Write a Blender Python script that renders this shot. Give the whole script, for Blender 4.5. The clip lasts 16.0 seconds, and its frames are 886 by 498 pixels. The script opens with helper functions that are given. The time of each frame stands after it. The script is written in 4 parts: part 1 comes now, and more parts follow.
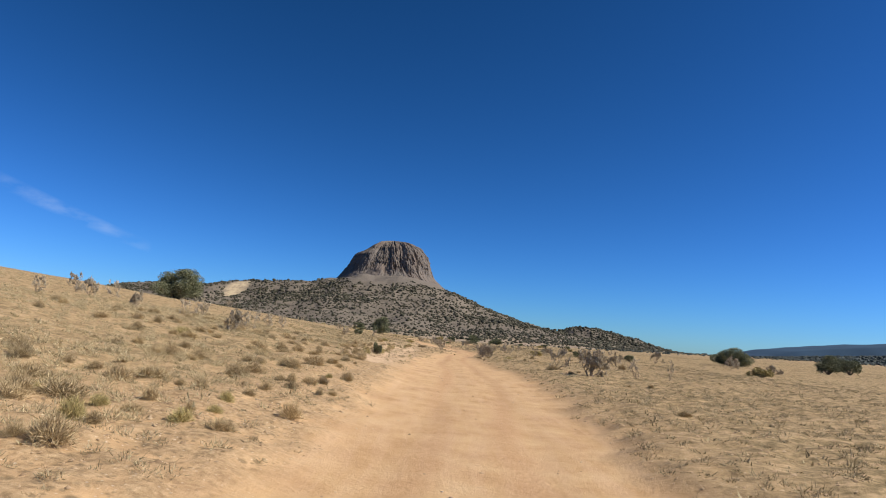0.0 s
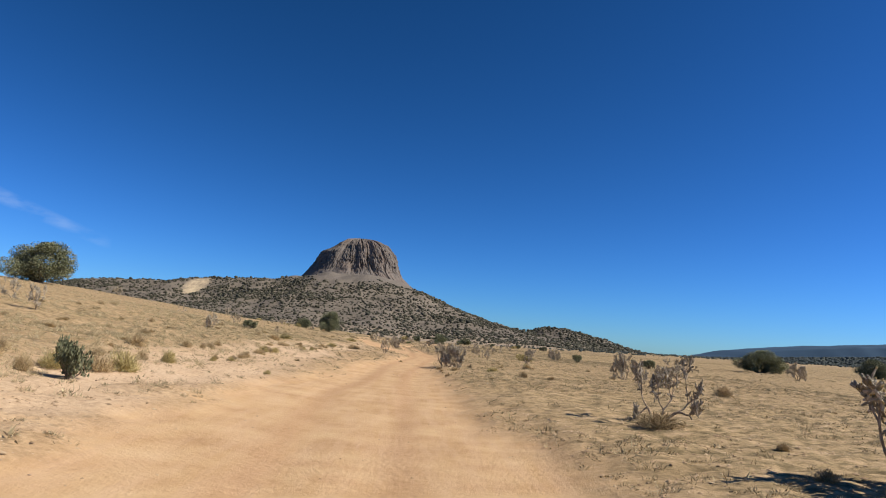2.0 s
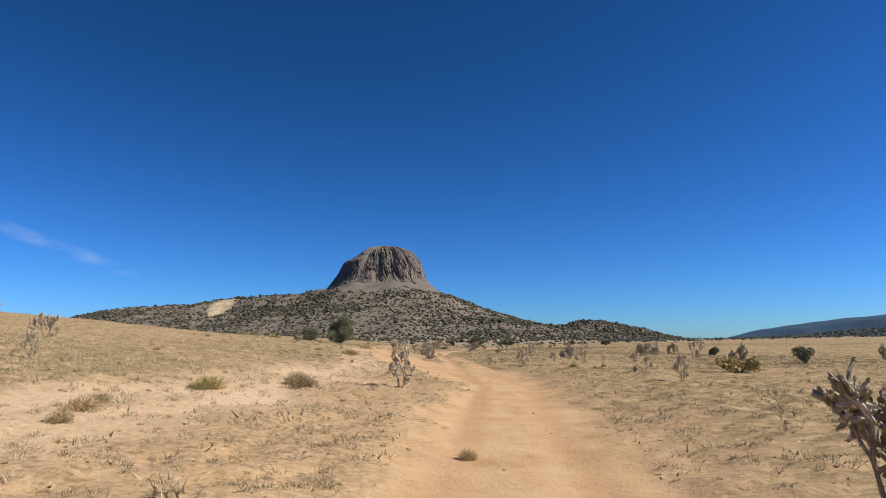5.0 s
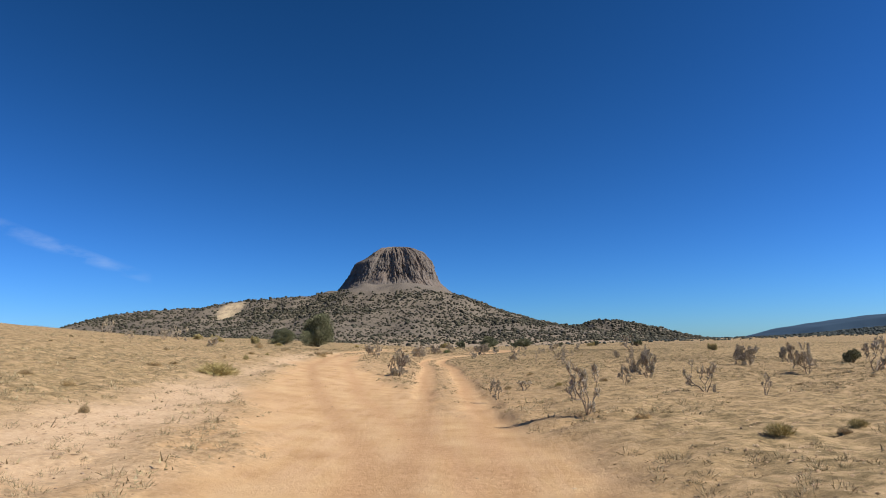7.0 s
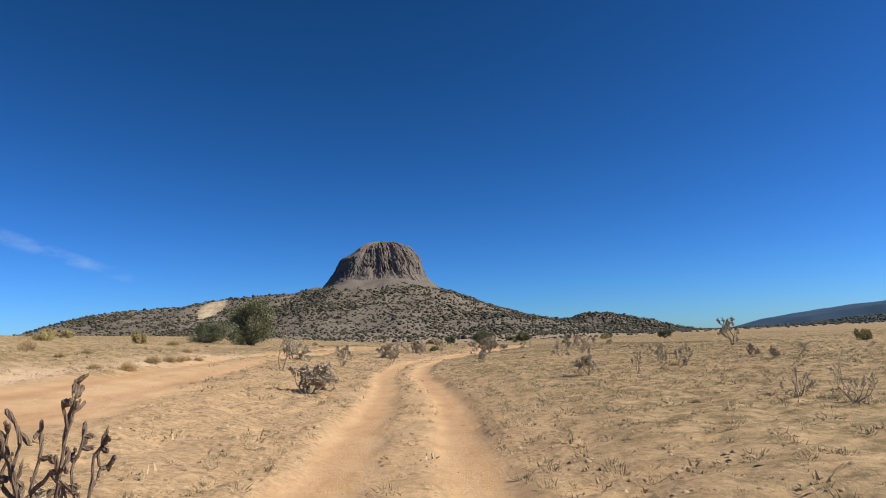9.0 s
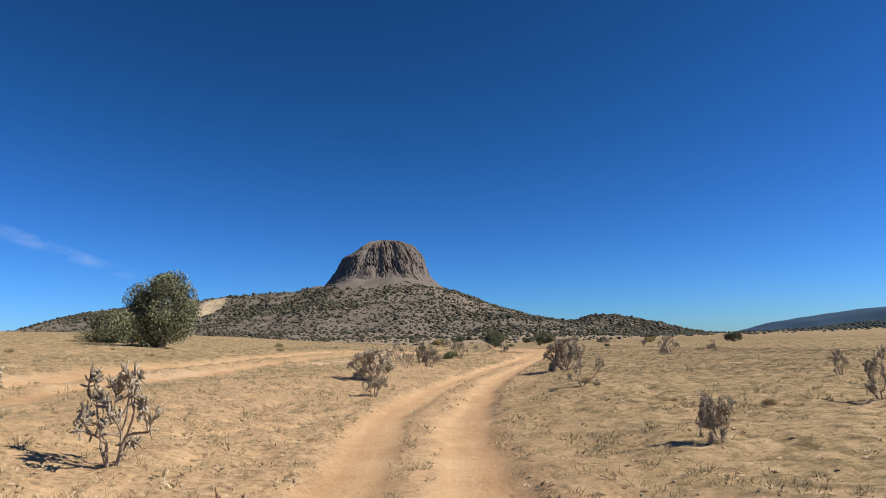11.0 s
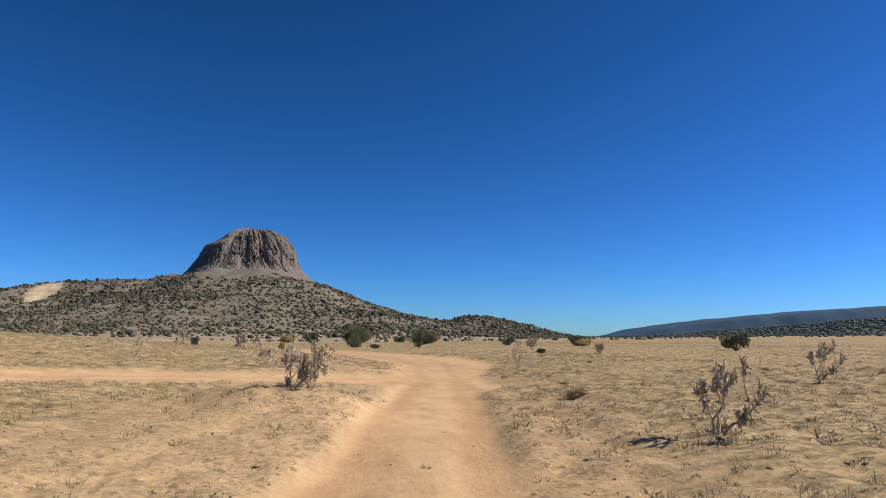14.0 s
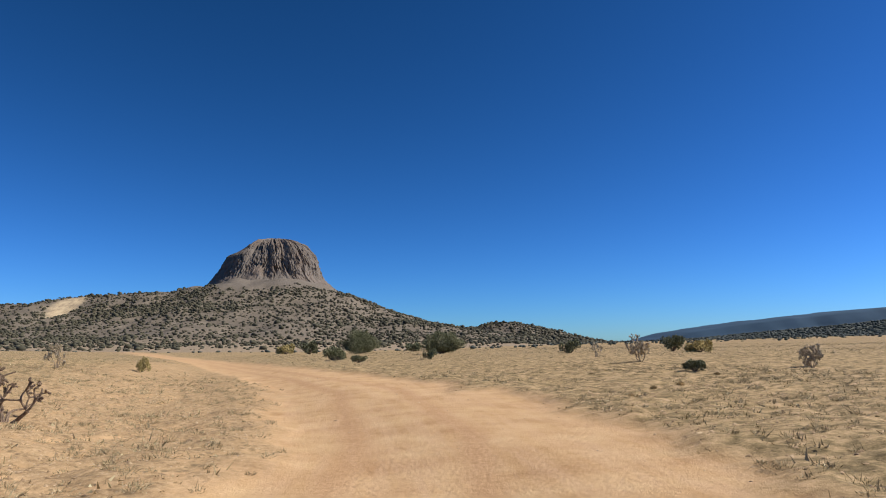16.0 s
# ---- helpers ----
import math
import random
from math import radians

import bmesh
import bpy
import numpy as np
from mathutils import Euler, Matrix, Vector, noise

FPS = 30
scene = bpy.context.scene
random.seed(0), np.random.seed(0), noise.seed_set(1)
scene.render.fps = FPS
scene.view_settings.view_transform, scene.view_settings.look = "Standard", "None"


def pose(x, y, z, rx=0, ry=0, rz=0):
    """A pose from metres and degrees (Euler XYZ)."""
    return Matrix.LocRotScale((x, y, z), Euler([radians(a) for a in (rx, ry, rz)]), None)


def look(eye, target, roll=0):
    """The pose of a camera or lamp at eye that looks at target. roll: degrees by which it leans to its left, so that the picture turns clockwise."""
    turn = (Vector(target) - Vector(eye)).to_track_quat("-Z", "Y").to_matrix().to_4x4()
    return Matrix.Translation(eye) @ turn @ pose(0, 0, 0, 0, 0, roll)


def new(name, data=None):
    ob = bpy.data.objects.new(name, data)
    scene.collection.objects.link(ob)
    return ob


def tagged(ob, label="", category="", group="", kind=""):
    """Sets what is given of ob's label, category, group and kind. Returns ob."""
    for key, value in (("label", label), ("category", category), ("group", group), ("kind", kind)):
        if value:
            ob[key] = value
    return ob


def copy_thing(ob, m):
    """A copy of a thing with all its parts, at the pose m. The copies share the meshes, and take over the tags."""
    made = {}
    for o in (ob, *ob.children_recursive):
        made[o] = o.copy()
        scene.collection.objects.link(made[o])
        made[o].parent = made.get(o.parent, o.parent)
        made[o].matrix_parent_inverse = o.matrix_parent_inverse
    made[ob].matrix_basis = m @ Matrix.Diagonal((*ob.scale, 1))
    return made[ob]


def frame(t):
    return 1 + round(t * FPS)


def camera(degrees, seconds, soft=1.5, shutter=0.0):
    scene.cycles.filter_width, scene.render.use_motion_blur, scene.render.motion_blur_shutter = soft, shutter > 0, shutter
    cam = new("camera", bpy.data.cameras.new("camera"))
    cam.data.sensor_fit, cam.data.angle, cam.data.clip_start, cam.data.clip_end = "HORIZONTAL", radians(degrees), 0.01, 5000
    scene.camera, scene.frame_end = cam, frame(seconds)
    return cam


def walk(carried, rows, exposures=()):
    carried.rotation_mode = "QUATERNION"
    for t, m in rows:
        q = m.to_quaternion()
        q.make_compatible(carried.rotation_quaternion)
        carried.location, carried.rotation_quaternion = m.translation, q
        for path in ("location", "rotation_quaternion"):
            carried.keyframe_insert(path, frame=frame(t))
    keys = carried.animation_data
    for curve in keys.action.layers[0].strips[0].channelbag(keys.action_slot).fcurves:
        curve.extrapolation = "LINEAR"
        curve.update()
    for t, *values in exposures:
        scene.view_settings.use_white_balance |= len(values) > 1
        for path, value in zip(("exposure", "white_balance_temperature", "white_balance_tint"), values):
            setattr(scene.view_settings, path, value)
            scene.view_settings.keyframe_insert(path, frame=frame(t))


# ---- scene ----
cam = camera(68.0, 16.0, soft=1.05)
PATH = [
    (0, (0.231, -11.894, 1.731), (0.205, -9.912, 2.001), 4.1),
    (0.5, (0.706, -3.934, 1.710), (0.751, -1.953, 1.980), 4.7),
    (1, (1.371, 3.638, 1.660), (1.473, 5.617, 1.934), 4.7),
    (1.5, (2.060, 10.833, 1.687), (2.159, 12.812, 1.961), 4.6),
    (2, (2.161, 17.209, 1.648), (2.229, 19.188, 1.925), 4.3),
    (2.5, (2.238, 23.108, 1.662), (2.270, 25.089, 1.939), 3.6),
    (3, (1.899, 28.822, 1.665), (1.894, 30.804, 1.938), 2.9),
    (3.5, (1.517, 35.082, 1.599), (1.480, 37.063, 1.876), 2.0),
    (4, (1.134, 41.629, 1.576), (1.091, 43.609, 1.858), 0.9),
    (4.5, (0.882, 48.430, 1.504), (0.883, 50.410, 1.788), -0.3),
    (7, (2.983, 78.921, 1.685), (2.941, 80.899, 1.975), -0.9),
    (7.5, (2.599, 86.360, 1.677), (2.560, 88.340, 1.958), -0.8),
    (8, (2.493, 93.800, 1.630), (2.474, 95.781, 1.908), -1.1),
    (8.5, (2.583, 100.949, 1.630), (2.579, 102.930, 1.905), -1.6),
    (9, (2.600, 108.346, 1.552), (2.597, 110.326, 1.829), -1.9),
    (9.5, (2.679, 115.462, 1.589), (2.655, 117.443, 1.869), -2.0),
    (12, (0.041, 150.967, 1.729), (0.092, 152.947, 2.009), 0.6),
    (12.5, (1.262, 159.786, 1.708), (1.488, 161.753, 1.989), 0.8),
    (13, (2.967, 167.960, 1.698), (3.265, 169.919, 1.971), 1.1),
    (13.5, (4.746, 175.970, 1.637), (5.075, 177.924, 1.911), 0.9),
    (14, (6.422, 183.568, 1.601), (6.781, 185.517, 1.874), 0.3),
    (14.5, (7.936, 191.374, 1.605), (8.314, 193.318, 1.883), 0.2),
    (15, (9.614, 199.655, 1.579), (10.000, 201.598, 1.857), -0.1),
    (15.5, (11.249, 208.043, 1.557), (11.617, 209.988, 1.843), -0.4),
    (16, (12.549, 215.984, 1.458), (12.834, 217.941, 1.755), -0.8),
]
walk(cam, [(t, look(eye, target, roll)) for t, eye, target, roll in PATH])


# ---------------------------------------------------------------- world and sun
SUN_EL, SUN_AZ = 40.0, 97.0          # degrees; the azimuth runs clockwise from +y
world = bpy.data.worlds.new("sky_world")
scene.world = world
world.use_nodes = True
wn = world.node_tree.nodes
wn.clear()
sky = wn.new("ShaderNodeTexSky")
sky.sky_type = "NISHITA"
sky.sun_disc = False
sky.sun_elevation = radians(SUN_EL)
sky.sun_rotation = radians(SUN_AZ)
sky.altitude = 1900.0
sky.air_density = 1.0
sky.dust_density = 0.9
sky.ozone_density = 3.0
sky_bg = wn.new("ShaderNodeBackground")
sky_bg.inputs[1].default_value = 0.05
sky_out = wn.new("ShaderNodeOutputWorld")
split, join = wn.new("ShaderNodeSeparateColor"), wn.new("ShaderNodeCombineColor")
world.node_tree.links.new(sky.outputs[0], split.inputs[0])
for channel, (power, gain) in enumerate(((1.70, 0.184), (1.42, 0.528), (1.63, 0.576))):
    deepen, scale_by = wn.new("ShaderNodeMath"), wn.new("ShaderNodeMath")
    deepen.operation, scale_by.operation = "POWER", "MULTIPLY"
    deepen.inputs[1].default_value, scale_by.inputs[1].default_value = power, gain
    world.node_tree.links.new(split.outputs[channel], deepen.inputs[0])
    world.node_tree.links.new(deepen.outputs[0], scale_by.inputs[0])
    world.node_tree.links.new(scale_by.outputs[0], join.inputs[channel])
world.node_tree.links.new(join.outputs[0], sky_bg.inputs[0])
world.node_tree.links.new(sky_bg.outputs[0], sky_out.inputs[0])

sun_data = bpy.data.lights.new("sun", "SUN")
sun_data.energy = 5.0
sun_data.angle = radians(0.53)
sun_data.color = (1.0, 0.95, 0.87)
sun = new("sun", sun_data)
to_sun = Vector((math.sin(radians(SUN_AZ)) * math.cos(radians(SUN_EL)),
                 math.cos(radians(SUN_AZ)) * math.cos(radians(SUN_EL)), math.sin(radians(SUN_EL))))
sun.matrix_world = look(to_sun * 50, (0, 0, 0))
scene.view_settings.exposure = 0.4


# ---------------------------------------------------------------- numeric noise
def lattice(ix, iy, seed):
    n = (ix.astype(np.int64) * 374761393 + iy.astype(np.int64) * 668265263 + seed * 974634777) & 0x7FFFFFFF
    n = ((n ^ (n >> 13)) * 1274126177) & 0x7FFFFFFF
    return ((n ^ (n >> 16)) & 0xFFFF) / 65535.0


def value_noise(x, y, seed=0):
    x, y = np.asarray(x, float), np.asarray(y, float)
    ix, iy = np.floor(x), np.floor(y)
    u, v = x - ix, y - iy
    u, v = u * u * (3 - 2 * u), v * v * (3 - 2 * v)
    a, b = lattice(ix, iy, seed), lattice(ix + 1, iy, seed)
    c, d = lattice(ix, iy + 1, seed), lattice(ix + 1, iy + 1, seed)
    return (a * (1 - u) + b * u) * (1 - v) + (c * (1 - u) + d * u) * v


def fractal(x, y, octaves=4, seed=0):
    total, size, norm = 0.0, 1.0, 0.0
    for k in range(octaves):
        total = total + size * value_noise(x * 2 ** k + 17.3 * k, y * 2 ** k - 9.1 * k, seed + k)
        norm += size
        size *= 0.5
    return total / norm


def step(a, b, v):
    u = np.clip((np.asarray(v, float) - a) / (b - a), 0, 1)
    return u * u * (3 - 2 * u)


def soft_plus(v, k):
    return np.logaddexp(0, np.asarray(v, float) / k) * k


# ---------------------------------------------------------------- the lie of the land
AXIS_Y = (-60, -11.9, 3.6, 17.2, 28.8, 41.6, 78.9, 93.8, 108.3, 151, 168, 183.6, 199.7, 216, 251, 366, 900)
AXIS_X = (-0.2, 0.2, 1.4, 2.2, 1.9, 1.1, 3, 2.5, 2.6, 0, 3, 6.4, 9.6, 12.5, 6.5, -15.5, -15.5)
BASE_Z = (0.11, 0.11, 0.06, 0.04, 0.03, -0.06, 0.02, 0.02, -0.04, 0.07, 0.07, -0.01, -0.04, -0.14, 0, 0, 0)


def axis_x(y):
    return np.interp(y, AXIS_Y, AXIS_X)


def polyline_gap(x, y, line):
    """Distance from (x, y) to a line of (x, y, half width), and the half width there."""
    best = np.full(np.shape(x), 1e9)
    wide = np.zeros(np.shape(x))
    for (x0, y0, w0), (x1, y1, w1) in zip(line, line[1:]):
        dx, dy = x1 - x0, y1 - y0
        u = np.clip(((x - x0) * dx + (y - y0) * dy) / (dx * dx + dy * dy), 0, 1)
        d = np.hypot(x - x0 - u * dx, y - y0 - u * dy)
        wide = np.where(d < best, w0 + u * (w1 - w0), wide)
        best = np.minimum(best, d)
    return best, wide


MAIN_ROAD = [(0.2, -70, 2.6), (0.6, -4.5, 2.6), (1.5, 17.5, 3.2), (1.0, 36, 3.0), (1.5, 54.5, 2.1), (2.3, 66.5, 1.7), (3.3, 78.6, 1.6), (2.2, 89.4, 2.6), (-1.0, 101, 2.7), (-4.5, 117, 1.9),
             (-6.5, 133, 1.5), (-8.3, 150, 1.6), (-9.0, 164, 1.9), (-9.5, 178, 2.0), (-8.5, 192, 2.4), (-4.0, 202, 2.8), (1.5, 206, 2.8), (7.0, 209, 2.6), (10.5, 213, 2.4)]
TWO_TRACK = [(3.1, 81, 1.5), (2.8, 93.4, 1.5), (2.4, 108, 1.6), (1.65, 126, 1.6), (0.5, 139, 1.6), (0.4, 150, 1.6), (1.7, 161, 1.6), (3.2, 169.6, 1.6), (5.0, 179, 1.6), (7.1, 189.5, 1.5), (9.2, 200, 1.6), (11.2, 211, 1.9)]
ONWARD = [(11.0, 207, 2.2), (12.4, 218, 2.4), (13.7, 227, 2.4), (13.2, 238, 3.0), (8.5, 256, 2.8), (-7.5, 311, 3.2), (-40, 400, 3.5), (-130, 600, 4)]
SPUR = [(13.2, 216.6, 1.60), (15.8, 225.4, 1.80), (16.2, 234.8, 1.20)]


def wobble(x, y):
    return (fractal(x / 2.3, y / 2.3, 3, 41) - 0.5) * 1.6 + (fractal(x / 0.5, y / 0.5, 2, 47) - 0.5) * 0.7


def bare(x, y):
    """How far the ground is worn to plain dirt, 0 to 1."""
    x, y = np.asarray(x, float), np.asarray(y, float)
    w = wobble(x, y)
    out = np.zeros(np.shape(x))
    for line in (MAIN_ROAD, ONWARD, SPUR):
        d, wide = polyline_gap(x, y, line)
        worn = 1 - step(-0.7, 0.5, d - wide + w * 0.8)
        if line is MAIN_ROAD:
            worn = worn * (1 - 0.75 * step(125, 145, y) * (1 - step(192, 207, y)) * (1 - step(0.35, 0.95, d + w * 0.5)))
        out = np.maximum(out, worn)
    d, wide = polyline_gap(x, y, TWO_TRACK)
    d = d + w * 0.22
    rut = 1 - step(0.32, 0.66, np.abs(d - 0.85))
    rut = np.maximum(rut, (1 - step(wide - 0.6, wide, d)) * (0.35 + 0.65 * (1 - step(83, 108, y) + step(180, 200, y))))
    return np.maximum(out, rut)


def pale(x, y):
    """Washed pale sand of the shallow bank beside the road."""
    d, wide = polyline_gap(np.asarray(x, float), np.asarray(y, float),
                           [(-3.4, 18.2, 0.80), (-3.8, 34.2, 1.60), (-4.5, 51.0, 2.00), (-4.4, 64.5, 1.70), (-3.2, 76.9, 1.40), (-2.6, 86.1, 1.00), (-5.6, 106.8, 0.60), (-8.3, 127.7, 0.60), (-9.6, 149.6, 0.60), (-6.7, 168.4, 0.60), (-4.1, 184.2, 0.50), (-1.5, 204.5, 0.50)])
    return (1 - step(-0.9, 1.2, d - wide + wobble(x, y) * 1.3)) * (0.45 + 0.75 * fractal(np.asarray(x) / 1.3, np.asarray(y) / 3.0, 3, 77)).clip(0, 1)


def hummocks(x, y, cell, seed):
    """Rounded mounds round scattered centres, 0 to 1."""
    u, v = np.asarray(x, float) / cell, np.asarray(y, float) / cell
    iu, iv = np.floor(u), np.floor(v)
    best = np.full(np.shape(u), 9.0)
    for a in (-1, 0, 1):
        for c in (-1, 0, 1):
            px = iu + a + 0.1 + 0.8 * lattice(iu + a, iv + c, seed)
            py = iv + c + 0.1 + 0.8 * lattice(iu + a, iv + c, seed + 7)
            size = 0.45 + 0.4 * lattice(iu + a, iv + c, seed + 13)
            best = np.minimum(best, np.hypot(u - px, v - py) / size)
    return np.clip(1 - best ** 2, 0, 1)


def ground_z(x, y, fine=True):
    x, y = np.asarray(x, float), np.asarray(y, float)
    gap = axis_x(y) - x
    fade = 1 - 0.15 * step(65, 85, y) - 0.28 * step(137, 190, y) - 0.24 * step(217, 330, y) - 0.26 * step(330, 580, y)
    z = 0.128 * (soft_plus(gap - 3, 1.5) - 0.82 * soft_plus(gap - 60, 8) - 0.18 * soft_plus(gap - 160, 20)) * fade
    z = z + 0.016 * soft_plus(-gap - 60, 15) - 0.015 * soft_plus(-gap - 600, 60)
    z = z + step(1.2, 6.0, gap) * (0.12 + 0.22 * step(98, 117, y) * (1 - 0.9 * step(152, 168, y))) + step(1.5, 4.5, -gap) * 0.16
    z = z + 0.5 * np.exp(-((x - 5.9) ** 2 + (y - 197.7) ** 2) / 2.6) + 0.42 * step(1, 6, gap) * step(214, 228, y) * (1 - step(260, 300, y))
    z = z + 0.012 * np.clip(-gap, -14, 45) * step(138, 156, y) * (1 - step(300, 500, y))
    far = np.hypot(x, y - 90)
    z = z + np.interp(y, AXIS_Y, BASE_Z)
    z = z + (fractal(x / 34.0, y / 34.0, 3, 5) - 0.5) * 0.7 * step(8, 40, np.abs(gap)) * (1 - step(600, 1200, far))
    if fine:
        b, p = bare(x, y), pale(x, y)
        z = z + (fractal(x / 1.1, y / 1.1, 4, 11) - 0.5) * (0.10 - 0.06 * b) + (fractal(x / 5.0, y / 5.0, 3, 15) - 0.5) * 0.16 * (1 - 0.6 * b)
        z = z + (hummocks(x, y, 0.62, 3) * 0.075 + hummocks(x, y, 1.5, 9) * 0.06) * (1 - b) * (1 - 0.7 * p)
        z = z - 0.05 * b - 0.08 * p
        d, wide = polyline_gap(x, y, TWO_TRACK)
        z = z - 0.018 * np.exp(-((d - 0.85) / 0.4) ** 2)
        d, wide = polyline_gap(x, y, MAIN_ROAD)
        z = z - 0.022 * np.exp(-((d - 0.9 + (fractal(x / 9, y / 9, 2, 19) - 0.5) * 0.8) / 0.34) ** 2)
    return z


# ---------------------------------------------------------------- materials
def material(name, rough=0.9):
    m = bpy.data.materials.new(name)
    m.use_nodes = True
    nt = m.node_tree
    bsdf = nt.nodes["Principled BSDF"]
    bsdf.inputs["Roughness"].default_value = rough
    bsdf.inputs["Specular IOR Level"].default_value = 0.25
    return m, nt, bsdf


def noise_node(nt, scale, detail=4.0, rough=0.55, vector=None, stretch=None):
    n = nt.nodes.new("ShaderNodeTexNoise")
    n.inputs["Scale"].default_value = scale
    n.inputs["Detail"].default_value = detail
    n.inputs["Roughness"].default_value = rough
    if vector is None:
        vector = nt.nodes.new("ShaderNodeTexCoord").outputs["Object"]
    if stretch:
        mp = nt.nodes.new("ShaderNodeMapping")
        mp.inputs["Scale"].default_value = stretch
        nt.links.new(vector, mp.inputs[0])
        vector = mp.outputs[0]
    nt.links.new(vector, n.inputs["Vector"])
    return n.outputs["Fac"]


def ramp(nt, fac, stops):
    r = nt.nodes.new("ShaderNodeValToRGB")
    while len(r.color_ramp.elements) < len(stops):
        r.color_ramp.elements.new(0.5)
    for e, (p, c) in zip(r.color_ramp.elements, stops):
        e.position, e.color = p, (*c, 1)
    nt.links.new(fac, r.inputs[0])
    return r.outputs[0]


def blend(nt, fac, a, b, mode="MIX"):
    n = nt.nodes.new("ShaderNodeMix")
    n.data_type, n.blend_type = "RGBA", mode
    for value, slot in ((fac, 0), (a, 6), (b, 7)):
        if isinstance(value, bpy.types.NodeSocket):
            nt.links.new(value, n.inputs[slot])
        else:
            n.inputs[slot].default_value = (*value, 1) if slot else value
    return n.outputs[2]


def bump(nt, bsdf, height, strength, distance):
    b = nt.nodes.new("ShaderNodeBump")
    b.inputs["Strength"].default_value = strength
    b.inputs["Distance"].default_value = distance
    nt.links.new(height, b.inputs["Height"])
    nt.links.new(b.outputs[0], bsdf.inputs["Normal"])


def attribute(nt, name):
    a = nt.nodes.new("ShaderNodeAttribute")
    a.attribute_name = name
    return a.outputs["Fac"]


def ground_material():
    m, nt, bsdf = material("dry_earth", 0.95)
    bsdf.inputs["Specular IOR Level"].default_value = 0.1
    coarse = noise_node(nt, 0.16, 5)
    mid = noise_node(nt, 1.7, 5, 0.65)
    fine = noise_node(nt, 9.0, 6, 0.7)
    grit = noise_node(nt, 45.0, 3, 0.7)
    soil = ramp(nt, mid, [(0.3, (0.43, 0.262, 0.128)), (0.5, (0.55, 0.348, 0.178)), (0.7, (0.63, 0.42, 0.228))])
    litter = ramp(nt, fine, [(0.38, (0.20, 0.132, 0.07)), (0.52, (0.37, 0.25, 0.135)), (0.68, (0.53, 0.37, 0.21))])
    cover = ramp(nt, noise_node(nt, 2.6, 6, 0.72), [(0.40, (0, 0, 0)), (0.58, (0.85, 0.85, 0.85))])
    veg = blend(nt, cover, soil, litter)
    veg = blend(nt, ramp(nt, coarse, [(0.35, (0, 0, 0)), (0.7, (0.5, 0.5, 0.5))]), veg, (0.42, 0.285, 0.152))
    dirt = ramp(nt, noise_node(nt, 0.9, 6, 0.6), [(0.28, (0.38, 0.218, 0.103)), (0.5, (0.50, 0.315, 0.157)), (0.72, (0.58, 0.39, 0.212))])
    streak = noise_node(nt, 1.0, 4, 0.6, stretch=(3.5, 0.35, 1.0))
    dirt = blend(nt, ramp(nt, streak, [(0.4, (0, 0, 0)), (0.65, (0.55, 0.55, 0.55))]), dirt, (0.56, 0.365, 0.212))
    dirt = blend(nt, ramp(nt, grit, [(0.3, (0.3, 0.3, 0.3)), (0.45, (0, 0, 0))]), dirt, (0.34, 0.20, 0.11))
    dirt = blend(nt, ramp(nt, attribute(nt, "track"), [(0.1, (0, 0, 0)), (0.9, (0.7, 0.7, 0.7))]), dirt, ramp(nt, fine, [(0.35, (0.36, 0.20, 0.098)), (0.65, (0.49, 0.295, 0.155))]))
    sand = ramp(nt, fine, [(0.3, (0.46, 0.305, 0.18)), (0.6, (0.60, 0.43, 0.275))])
    for scale, colour, part_of, reach in ((5.0, (0.17, 0.12, 0.065), 0.30, 0.36), (11.0, (0.22, 0.153, 0.083), 0.25, 0.38), (17.0, (0.66, 0.53, 0.38), 0.7, 0.30)):
        cell = nt.nodes.new("ShaderNodeTexVoronoi")
        cell.inputs["Scale"].default_value = scale
        nt.links.new(nt.nodes.new("ShaderNodeTexCoord").outputs["Object"], cell.inputs["Vector"])
        some = nt.nodes.new("ShaderNodeSeparateColor")
        nt.links.new(cell.outputs["Color"], some.inputs[0])
        both_of = nt.nodes.new("ShaderNodeMath")
        both_of.operation = "MULTIPLY"
        nt.links.new(ramp(nt, cell.outputs["Distance"], [(reach * 0.5, (0.85, 0.85, 0.85)), (reach, (0, 0, 0))]), both_of.inputs[0])
        nt.links.new(ramp(nt, some.outputs[0], [(part_of, (0, 0, 0)), (part_of + 0.06, (1, 1, 1))]), both_of.inputs[1])
        veg = blend(nt, both_of.outputs[0], veg, colour)
    top = ramp(nt, attribute(nt, "mound"), [(0.15, (0, 0, 0)), (0.7, (0.6, 0.6, 0.6))])
    veg = blend(nt, top, veg, litter)
    clump = noise_node(nt, 3.4, 7, 0.76, stretch=(0.75, 1.0, 1.0))
    grass = ramp(nt, clump, [(0.37, (0.125, 0.09, 0.044)), (0.455, (0.225, 0.162, 0.081)), (0.53, (0.355, 0.25, 0.13)), (0.64, (0.51, 0.352, 0.195))])
    veg = blend(nt, attribute(nt, "cover"), veg, grass)
    col = blend(nt, attribute(nt, "pale"), veg, sand)
    col = blend(nt, attribute(nt, "bare"), col, dirt)
    nt.links.new(col, bsdf.inputs["Base Color"])
    both = nt.nodes.new("ShaderNodeMath")
    both.operation = "MULTIPLY_ADD"
    both.inputs[1].default_value = 0.22
    nt.links.new(grit, both.inputs[0])
    nt.links.new(fine, both.inputs[2])
    bump(nt, bsdf, both.outputs[0], 0.55, 0.05)
    return m


